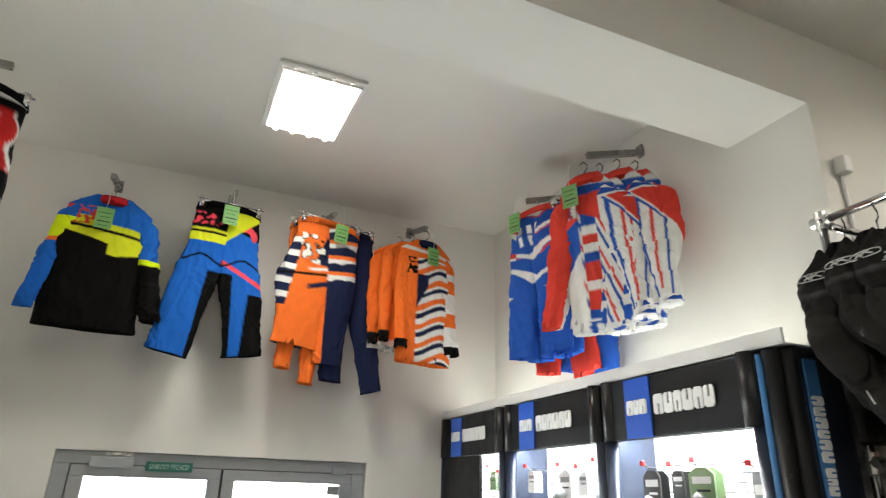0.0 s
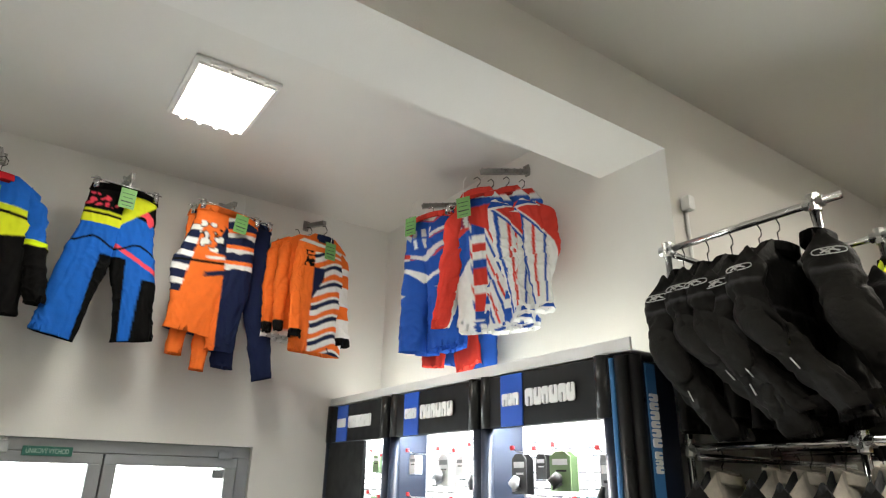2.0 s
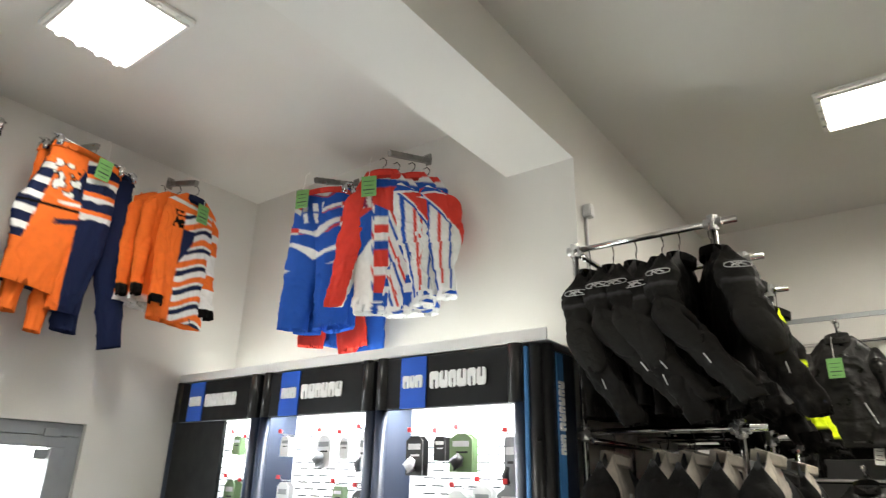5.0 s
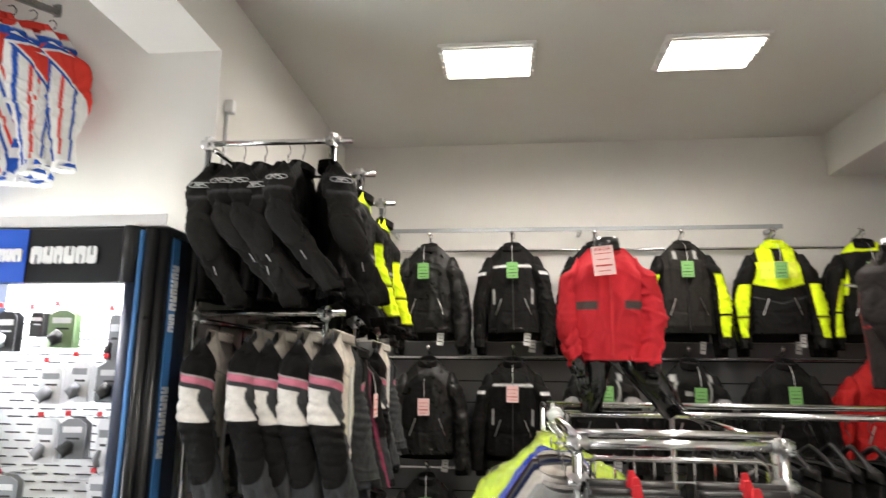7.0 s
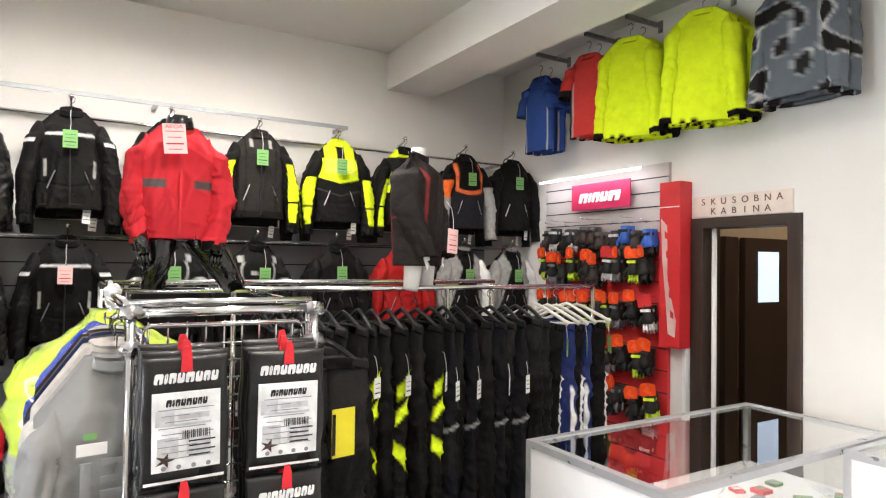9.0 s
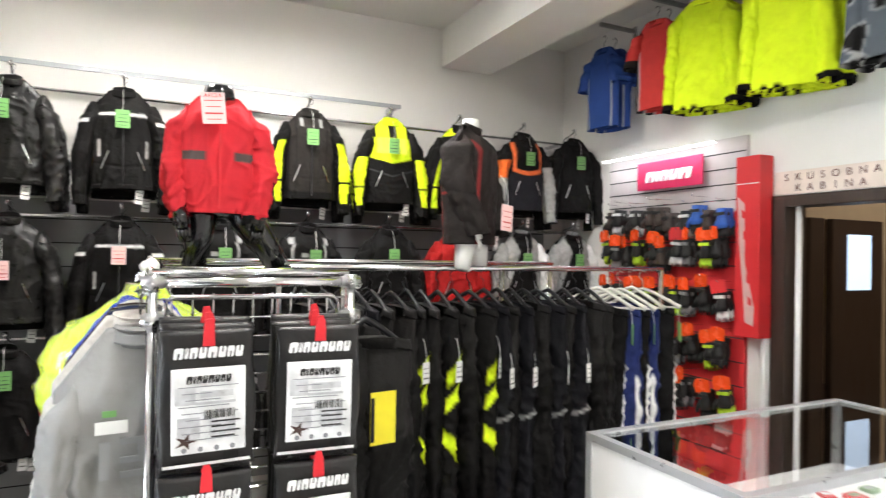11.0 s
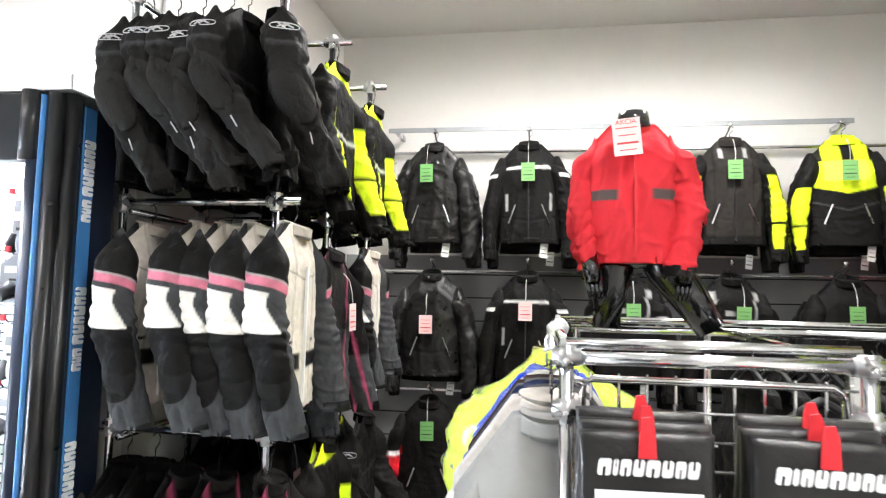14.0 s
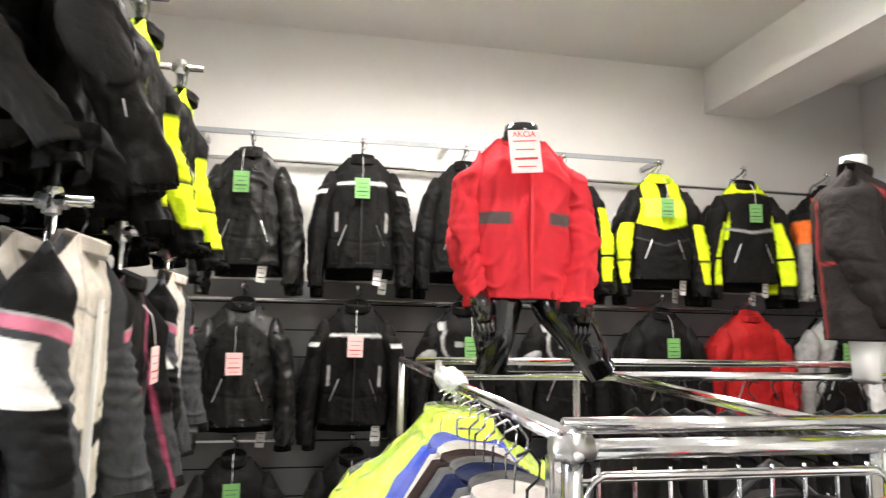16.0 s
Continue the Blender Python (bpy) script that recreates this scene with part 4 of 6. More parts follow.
for i, (y0, y1) in enumerate(UNITS):
    display_unit(i, y0, y1)
    area("display_light", pose(1.51, (y0 + y1) / 2, HZ + 0.02, 0, -22, 0), 0.05, y1 - y0 - 0.1, 19, (0.93, 0.97, 1.0))
# lighting tray above the displays, on both sides of the bay
area("tray_light", pose(1.62, 2.36, UH + 0.018, 180, 0, 0), 0.08, 2.1, 7.5, (0.96, 1.0, 0.96))
area("tray_light", pose(-1.70, 2.32, UH + 0.018, 180, 0, 0), 0.08, 2.1, 9, (1, 0.97, 0.90))


def display_end():
    t = thing("display_end_panel", pose(0, 0, 0), "black display end panel with blue band and rounded pillars", "display panel")
    part("side_board", Shape().box(1.475, 1.183, 0, 1.655, 1.205, UH - 0.02), NAVYL, t, bevel=0.004)
    part("pillar", Shape().tube([(1.452, 1.236, 0), (1.452, 1.236, UH - 0.002)], 0.026, 18), BLACKP, t, "rounded black pillar", smooth=True)
    part("pillar", Shape().tube([(1.478, 1.206, 0), (1.478, 1.206, UH)], 0.026, 18), BLACKP, t, "rounded black pillar", smooth=True)
    part("pillar_back", Shape().box(1.47, 1.21, 0, 1.62, 1.272, UH - 0.02), NAVYL, t, bevel=0.004)
    part("blue_edge", Shape().tube([(1.434, 1.266, 0), (1.434, 1.266, UH - 0.01)], 0.009, 8), BLUEBAND, t, smooth=True)
    bd = part("blue_band", Shape().box(1.498, 1.176, 0, 1.546, 1.182, UH - 0.03), BLUEBAND, t, "blue band with white marks")
    for z in (2.05, 1.60, 1.14, 0.70):
        word_blocks("brand_block", (0.68, 0.62, 0.52, 0.68, 0.58, 0.6), 0.042, WHITEP, bd, pose(1.522, 1.1745, z, 0, -90, 0), gap=0.08)
        word_blocks("brand_mark", (0.7, 0.5, 0.7), 0.034, WHITEP, bd, pose(1.522, 1.1745, z - 0.132, 0, -90, 0), gap=0.05)


display_end()
tagged(part("trim_ledge", Shape().box(1.44, 1.185, UH + 0.008, OX - 0.002, 3.495, UH + 0.013).box(1.44, 1.185, UH + 0.013, 1.45, 3.495, UH + 0.055), WHITE, bevel=0.003), "white ledge above the accessory displays", "trim", "", "structure")
sn = thing("motion_sensor", pose(1.87, BY0, 2.93), "small white alarm sensor with cable on the wall", "sensor")
part("body", Shape().box(-0.022, -0.045, -0.032, 0.022, -0.001, 0.032), WHITE, sn, bevel=0.012)
part("cable", Shape().tube([(0.004, -0.009, -0.03), (0.006, -0.009, -0.55)], 0.008, 8), WHITE, sn, smooth=True)

# opposite display along the bay's other side
ow = thing("accessory_display", pose(-1.9, 1.25, 0), "dark display unit along the bay wall, seen at its edge", "display unit", "accessory displays")
part("body", Shape().box(0.02, 0, 0, 0.38, 2.2, UH), BLACKM, ow, bevel=0.006)
part("top_lip", Shape().box(0.40, 0, UH + 0.002, 0.41, 2.2, UH + 0.06), WHITE, ow)
part("header", Shape().box(0.385, 0, HZ, 0.43, 2.2, UH), BLACKM, ow, bevel=0.006)


# ---- wall hooks and hanging kit in the bay ----
ARMSTEEL = mat("dull_steel_arm", (0.30, 0.295, 0.285), 0.32, 1.0, var=0.15, scale=30)


def wall_arm(m, length=0.3, tilt=0.03, label="chrome display arm fixed to the wall"):
    """An arm that runs along local -y from its wall plate."""
    t = thing("display_rail", m, label, "display arm", "wall display arms")
    part("wall_plate", Shape().box(-0.02, -0.008, -0.05, 0.02, 0.004, 0.035), ARMSTEEL, t, bevel=0.003)
    part("arm", Shape().box(-0.013, -length, -0.016, 0.013, -0.006, 0.012), ARMSTEEL, t, bevel=0.003)
    st = Shape()
    k = 0.05
    while k < length:
        st.tube([(0, -k, 0.010), (0, -k, 0.018)], 0.004, 6)
        k += 0.045
    tagged(part("stud", st, ARMSTEEL, t), kind="stuff")
    return t


j_blue = style("j_blue", lambda: garment("motocross_jersey", "blue, yellow and black motocross jersey on a wall arm", "jersey", "motocross kit", p_mx_blue, CLOTH, w=0.37, h=0.66, d=0.10, sleeve=0.54, r0=0.08, r1=0.055, out=0.11, fwd=0.03, collar=0.02, fold=0.016, tag="green", tagpos=(-0.02, -0.09), hang=0.02, res=3.2, flare=1.1, drop=0.07, wr=0.006, flat=0.5, hook=0.03))
p_blue = style("p_blue", lambda: trousers("motocross_trousers", "blue, black and yellow motocross trousers on a clip hanger", "motocross kit", p_mx_blue_pants, CLOTH, w=0.33, h=0.785, d=0.075, spread=0.14, taper=1.1, knee=0.14, wr=0.006, hook=0.045, tag="green", tagpos=(0.0, -0.02), res=3.2, short=(1.0, 0.97)))
p_oran = style("p_oran", lambda: trousers("motocross_trousers", "orange and navy motocross trousers on a clip hanger", "motocross kit", p_orange_pants, CLOTH, w=0.36, h=0.72, d=0.08, spread=0.03, taper=0.86, knee=0.34, wr=0.006, hook=0.045, tag="green", tagpos=(0.05, -0.02), res=3.2, seed=4, short=(0.97, 1.06), wide=(1.42, 0.9)))
j_oran = style("j_oran", lambda: garment("motocross_jersey", "orange, white and navy striped motocross jersey on a hanger", "jersey", "motocross kit", p_orange_jersey, CLOTH, w=0.35, h=0.72, d=0.09, sleeve=0.60, r0=0.07, r1=0.055, out=0.03, collar=0.02, fold=0.018, tag="green", tagpos=(0.0, -0.06), hang=0.02, res=3.2, seed=9, drop=0.07, wr=0.006, flat=0.45, hook=0.045))


def plain_kit(key, c, name="motocross_trousers", label="navy motocross trousers hanging behind", h=0.90, w=0.33, taper=0.95, spread=0.09):
    return style(key, lambda: trousers(name, label, "motocross kit", p_plain(c), CLOTH, w=w, h=h, d=0.06, spread=spread, taper=taper, seed=h * 9, wr=0.006, hook=0.045, res=1.5, knee=0.2, short=(0.93, 1.0)))


for hx, hz in ((-0.506, 3.285), (0.073, 3.325), (0.612, 3.31), (1.165, 3.335)):
    wall_arm(pose(hx, N, hz + 0.08, 14), 0.31)
j_blue(pose(-0.48, N - 0.28, 3.30, 0, 0, 4))
p_blue(pose(0.06, N - 0.28, 3.355, 3, 0, 6))
p_oran(pose(0.60, N - 0.30, 3.36, 4, 3, 8))
plain_kit("navy_kit", NV, taper=0.62, spread=0.05)(pose(0.70, N - 0.20, 3.36, 0, -6, 4))
plain_kit("orange_kit", OR, label="orange motocross trousers hanging behind", taper=0.45, spread=0.0, w=0.30, h=0.86)(pose(0.54, N - 0.22, 3.35, 0, 3, 8))
j_oran(pose(1.17, N - 0.30, 3.365, 0, 0, 12))
j_or2 = style("j_or2", lambda: garment("motocross_jersey", "plain orange motocross jersey hanging behind another", "jersey", "motocross kit", lambda k, x, y, z, u, v: K if k == "sleeve" and v > 0.9 else (WH if k == "torso" and v > 0.94 else OR), CLOTH, w=0.36, h=0.64, d=0.06, sleeve=0.56, out=0.03, collar=0.02, hang=0.02, seed=5, drop=0.07, wr=0.006, flat=0.45, hook=0.045, res=1.5))
j_or2(pose(1.10, N - 0.23, 3.365, 0, 0, 14))
j_or2(pose(1.05, N - 0.16, 3.36, 0, 0, 18))

for hy in (2.03, 2.56):
    wall_arm(pose(OX, hy, 3.405, 0, 0, -90) @ pose(0, 0, 0, 17), 0.33)
rw = [style("rw%d" % k, lambda k=k: garment("motocross_jersey", "red, white and blue striped motocross jersey on a hanger", "jersey", "motocross kit", p_rwb_jersey(k), CLOTH, w=0.27, h=0.71, d=0.06, sleeve=0.61, r0=0.115, r1=0.06, out=0.12 if k < 2 else -0.01, bend=0.0 if k < 2 else 0.06, sres=1.6, fwd=0.05, collar=0.02, fold=0.016, hang=0.02, seed=20 + k, res=2.6, flat=0.42, wr=0.006, hook=0.045, tag="green" if k == 0 else None, tagpos=(-0.05, -0.05), drop=0.08)) for k in range(3)]
for k, dx in enumerate((0.31, 0.25, 0.19, 0.12)):
    rw[(0, 1, 1, 2)[k]](pose(OX - dx, 2.08 - 0.045 * k, 3.345 - 0.012 * (k % 2), 3 - 2 * k, (-2, 3, -1, 2)[k], -90 + 26 - 5 * k))
pw = style("pw", lambda: trousers("motocross_trousers", "blue, white and red motocross trousers on a clip hanger", "motocross kit", p_rwb_pants, CLOTH, w=0.32, h=0.74, d=0.09, spread=0.05, taper=1.0, seed=31, tag="green", tagpos=(-0.08, -0.02), res=2.8, wr=0.006, knee=0.15, hook=0.045))
pr = plain_kit("red_kit", RDJ, label="red motocross trousers hanging behind", h=0.84)
pw(pose(OX - 0.30, 2.50, 3.335, 0, 0, -74))
pw(pose(OX - 0.22, 2.50, 3.335, 0, 0, -84))
pr(pose(OX - 0.15, 2.56, 3.330, 0, -3, -84))
plain_kit("blue_kit", BL2, label="blue motocross trousers hanging behind", h=0.84)(pose(OX - 0.09, 2.38, 3.320, 0, 3, -90))
bw = style("bw", lambda: trousers("motocross_trousers", "black, red and white motocross trousers on a clip hanger", "motocross kit", p_black_white, CLOTH, w=0.36, h=0.80, d=0.14, spread=0.06, seed=41, res=1.4))
bw(pose(-0.93, 2.50, 3.36, 0, 0, 25))
bw(pose(-1.02, 2.58, 3.36, 0, 0, 30))
wall_arm(pose(-1.9, 2.55, 3.38, 0, 0, 90), 1.05)


# ---- tube rack with three levels ----
RX, RY0, RY1, LEVELS = (1.68, 2.14, 2.68), 0.63, 1.165, (2.68, 1.97, 1.24)


def tube_rack():
    t = thing("clothes_rack", pose(0, 0, 0), "chrome tube clothes rack with three levels against the wall", "clothes rack")
    for x in RX:
        for y in (RY0, RY1):
            part("post", Shape().tube([(x, y, 0), (x, y, 2.70)], 0.0125, 10), CHROME, t, smooth=True)
        for z in LEVELS:
            part("rail", Shape().tube([(x, RY0 - 0.08, z), (x, RY1 + 0.02, z)], 0.0125, 10), CHROME, t, smooth=True)
            for y in (RY0, RY1):
                c = Shape().tube([(x, y, z - 0.028), (x, y, z + 0.028)], 0.019, 10)
                c.tube([(x, y - 0.03, z), (x, y + 0.03, z)], 0.0185, 10)
                c.tube([(x + 0.015, y, z), (x + 0.034, y, z)], 0.006, 6)
                part("clamp", c, STEEL, t, "steel tube clamp")
    for z in LEVELS:
        part("cross_rail", Shape().tube([(RX[0], RY1 - 0.03, z - 0.03), (RX[-1] + 0.1, RY1 - 0.03, z - 0.03)], 0.0125, 10), CHROME, t, smooth=True)


tube_rack()

jk = {}


def J(key, label, paint, material=NYLON, **kw):
    jk[key] = style(key, lambda: garment("motorcycle_jacket", label, "jacket", kw.pop("group", "motorcycle jackets"), paint, material, **kw))
    return jk[key]


J("black_side", "black textile motorcycle jacket with grey arm band on the tube rack", p_black_jacket, w=0.36, h=0.54, d=0.07, sleeve=0.48, r0=0.069, r1=0.049, out=0.02, fwd=0.24, bend=0.03, inset=-0.005, mark=True, collar=0.025, fold=0.022, crease=0.004, hang=0.0, seed=1, wr=0.009, elbow=0.002, res=1.5)
J("black_side2", "black textile motorcycle jacket with armoured elbow on the tube rack", p_black_jacket, w=0.36, h=0.56, d=0.07, sleeve=0.52, r0=0.072, r1=0.05, out=0.02, fwd=0.15, bend=0.045, inset=-0.005, mark=True, collar=0.025, fold=0.026, crease=0.004, hang=0.0, seed=12, wr=0.010, elbow=0.002, res=1.5, tag="pink", tagpos=(0.0, -0.12))
J("pink_white", "cream, black and pink jacket with grey cuffs on tube rack", p_pink_white, w=0.36, h=0.57, d=0.08, sleeve=0.55, r0=0.065, r1=0.052, out=0.02, inset=-0.005, fwd=0.09, bend=0.02, collar=0.035, fold=0.012, crease=0.002, drop=0.07, hang=-0.03, seed=3, zip_colour=WHITETAG, res=2.4, sres=2.0, wr=0.004, elbow=0.0025)
J("hv_side", "black and fluorescent yellow jacket on the tube rack", p_hv_side, w=0.36, h=0.57, d=0.08, sleeve=0.57, r0=0.072, r1=0.05, inset=0.0, fwd=0.12, collar=0.05, fold=0.016, crease=0.003, hang=0.0, seed=5, wr=0.006, elbow=0.001, res=1.5)
J("pink_black", "black jacket with pink piping on the tube rack", p_pink_black, w=0.36, h=0.57, d=0.08, sleeve=0.57, r0=0.072, r1=0.05, inset=0.0, fwd=0.08, collar=0.05, fold=0.014, hang=0.02, seed=6, wr=0.006, elbow=0.001, res=1.5, tag="pink", tagpos=(0.05, -0.2))
J("pink_panel", "dark grey jacket with pink shoulder panels on the tube rack", p_pink_panel, w=0.36, h=0.57, d=0.08, sleeve=0.57, r0=0.072, r1=0.05, inset=0.0, fwd=0.06, collar=0.05, fold=0.016, hang=0.02, seed=8, wr=0.006, elbow=0.001, res=1.5)
for k, y in enumerate((1.107, 1.01, 0.92, 0.82, 0.755, 0.645)):
    jk["black_side" if k in (1, 2, 4) else "black_side2"](jitter(pose(RX[0], y, 2.675, 0, 0, 6 + 4 * (k % 3)), 15, 3))
for k, y in enumerate((1.057, 0.87, 0.783, 0.686, 0.565)):
    jk["pink_white"](jitter(pose(RX[0], y, 1.965, 0, 0, 2 + 3 * (k % 2)), 6, 2))
for k, y in enumerate((1.10, 1.0, 0.90, 0.78, 0.61)):
    jk["pink_panel" if k > 1 else "black_side"](jitter(pose(RX[0], y, 1.235), 5, 1.5))
for k, y in enumerate((1.05, 0.93, 0.78, 0.61)):
    jk["hv_side" if k > 1 else "black_side2"](jitter(pose(RX[1], y, 2.675), 5, 1.5))
    jk["pink_black" if k > 1 else "black_side"](jitter(pose(RX[1], y, 1.965), 5, 1.5))
    jk["black_side2" if k != 3 else "hv_side"](jitter(pose(RX[1], y, 1.235), 5, 1.5))
    jk["hv_side" if k > 0 else "black_side2"](jitter(pose(RX[2], y, 2.675), 5, 1.5))
    jk["pink_white" if k == 3 else "pink_black"](jitter(pose(RX[2], y, 1.965), 5, 1.5))
    jk["hv_side" if k == 2 else "black_side"](jitter(pose(RX[2], y, 1.235), 5, 1.5))


# ---- jacket wall ----
def wall_rails():
    t = thing("wall_rail", pose(0, 0, 0), "grey steel hanging rails along the jacket wall", "rail")
    part("flat_bar", Shape().box(3.70, -1.96, 2.735, 3.71, 0.80, 2.765), ALU, t, bevel=0.002)
    for y in (0.75, -0.6, -1.93):
        part("bracket", Shape().box(3.71, y - 0.012, 2.735, E, y + 0.012, 2.765), STEEL, t)
    for z, x, y1 in ((2.585, 3.64, -3.5), (1.845, 3.72, -3.5), (1.11, 3.72, -3.5)):
        part("round_rail", Shape().tube([(x, y1, z), (x, 0.85, z)], 0.010, 8), CHROME, t, smooth=True)
        for y in (0.8, -0.6, -2.0, -3.4):
            part("bracket", Shape().box(x, y - 0.01, z - 0.012, E - 0.03, y + 0.01, z + 0.012), STEEL, t)


wall_rails()
wp = bpy.data.objects["wall_panel"]
for k in range(12):
    part("panel_groove", Shape().box(E - 0.032, -3.4, 0.18 + 0.15 * k, E - 0.0295, 1.12, 0.188 + 0.15 * k), BLACKM, wp)
JY = (0.455, -0.108, -0.66, -1.222, -1.798, -2.346, -2.91, -3.40)


def hang_arm(y, z):
    t = thing("display_rail", pose(3.64, y, z), "chrome arm with hook on the jacket rail", "display arm", "jacket arms")
    part("arm", Shape().tube([(0, 0, -0.10), (-0.02, 0, -0.02), (-0.14, 0, 0.012), (-0.16, 0, 0.03)], 0.007, 8), CHROME, t, smooth=True)
    part("end_cap", Shape().tube([(-0.16, 0, 0.02), (-0.16, 0, 0.045)], 0.012, 8), CHROME, t, smooth=True)


def jacket_seams(x, y, z):
    """Sunken seams: side panels, yoke and waist."""
    if y > 0:
        return 0.0
    d = min(abs(abs(x) - 0.098 - 0.03 * math.sin(z * 7)), abs(z + 0.185 - 0.35 * abs(x)), abs(z + 0.46 - 0.15 * abs(x)))
    return 0.0045 * math.exp(-(d / 0.0045) ** 2)


W_ = dict(w=0.36, h=0.59, d=0.15, sleeve=0.58, r0=0.086, r1=0.052, out=0.075, bend=0.03, flare=0.93, drop=0.115, inset=0.03, pockets=STEEL, collar=0.06, hang=0.0, wr=0.007, elbow=0.0008, groove=jacket_seams)
J("leather", "black leather motorcycle jacket on the wall rail", p_plain((0.012, 0.0115, 0.011)), LEATHER, fold=0.014, crease=0.005, tag="green", tagpos=(-0.02, -0.13), seed=51, res=1.7, **W_)
J("leather_b", "plain black leather motorcycle jacket on the lower rail", p_plain((0.012, 0.0115, 0.011)), LEATHER, fold=0.014, crease=0.005, tag="pink", tagpos=(-0.02, -0.24), seed=52, res=1.7, **W_)
J("stripe", "black textile jacket with white chest stripe on the wall rail", p_chest_stripe, fold=0.012, tag="green", tagpos=(0.0, -0.13), seed=53, zip_colour=BLACKP, res=1.9, **W_)
J("stripe_b", "black textile jacket with white chest stripe on the lower rail", p_chest_stripe, fold=0.012, tag="pink", tagpos=(0.0, -0.15), seed=54, zip_colour=BLACKP, res=1.9, **W_)
J("hvsleeve", "dark grey jacket with fluorescent yellow sleeves on the wall rail", p_hv_sleeve, fold=0.013, tag="green", tagpos=(0.0, -0.13), seed=55, zip_colour=BLACKP, res=1.9, **W_)
J("hvchest", "fluorescent yellow and black jacket on the wall rail", p_hv_chest, fold=0.013, tag="green", tagpos=(0.0, -0.14), seed=56, res=1.9, **W_)
J("hvside", "black jacket with fluorescent yellow shoulders and sides on the wall rail", p_hv_side, fold=0.013, tag="green", tagpos=(0.0, -0.14), seed=57, res=1.9, **W_)
J("orgrey", "black and grey jacket with orange piping on the wall rail", p_orange_grey, fold=0.013, tag="green", tagpos=(0.0, -0.14), seed=58, res=1.9, **W_)
J("lines", "black jacket with grey reflective lines on the lower rail", p_lines, fold=0.013, tag="green", tagpos=(0.03, -0.15), seed=59, res=1.9, **W_)
J("plainblack", "black textile jacket on the wall rail", p_plain(K), fold=0.014, tag="green", tagpos=(0.0, -0.14), seed=60, res=1.7, **W_)
J("redjack", "red motorcycle jacket on the lower rail", p_plain((0.35, 0.015, 0.015)), fold=0.014, seed=61, res=1.7, **W_)
J("greywhite", "white, grey and black jacket on the lower rail", p_grey_white, fold=0.014, seed=62, tag="green", tagpos=(0.0, -0.15), res=1.7, **W_)
J("redpanel", "black jacket with red and white panels on the lowest rail", p_red_panel, fold=0.014, tag="green", tagpos=(0.0, -0.1), seed=63, res=1.7, **W_)

ROWS_ = (
    (2.675, ("leather", "stripe", "plainblack", "hvsleeve", "hvchest", "hvside", "orgrey", "plainblack")),
    (1.905, ("leather_b", "stripe_b", "lines", "lines", "plainblack", "redjack", "greywhite", "greywhite")),
    (1.165, ("redpanel", "plainblack", "lines", "stripe", "leather", "plainblack", "lines", "plainblack")),
)
for z, keys in ROWS_:
    for y, key in zip(JY, keys):
        hang_arm(y, z - 0.03)
        for b in range(2):
            k2 = key if b == 0 else {"leather": "leather_b"}.get(key, "plainblack")
            if b and key in ("hvchest", "hvside", "redjack"):
                k2 = key
            jk[k2](jitter(pose(3.49 + 0.10 * b, y - 0.004 * b, z + 0.012 - 0.042 * b, 0, 0, -90), 5, 1))


# ---- rails and grid in the middle ----
GX, GY0, GY1, GZ = 1.0, -0.255, -0.76, 1.585


def rail_stand():
    t = thing("clothes_rail", pose(0, 0, 0), "chrome tube clothes rails with connected top bars in mid shop", "clothes rack")
    for a, b in (((GX, GY0, GZ), (2.75, GY0, GZ)), ((GX, GY1 - 0.02, GZ - 0.02), (2.35, GY1 - 0.06, GZ)), ((2.0, -0.30, GZ), (2.0, -2.91, GZ)), ((2.35, GY0, GZ + 0.02), (2.35, -2.4, GZ + 0.02))):
        part("rail", Shape().tube([a, b], 0.0135, 10), CHROME, t, smooth=True)
    for x, y in ((2.75, GY0), (2.0, -1.846), (2.0, -2.90), (2.0, -0.32), (2.35, -2.38), (2.35, GY1 - 0.06)):
        part("post", Shape().tube([(x, y, 0), (x, y, GZ)], 0.0135, 10), CHROME, t, smooth=True)


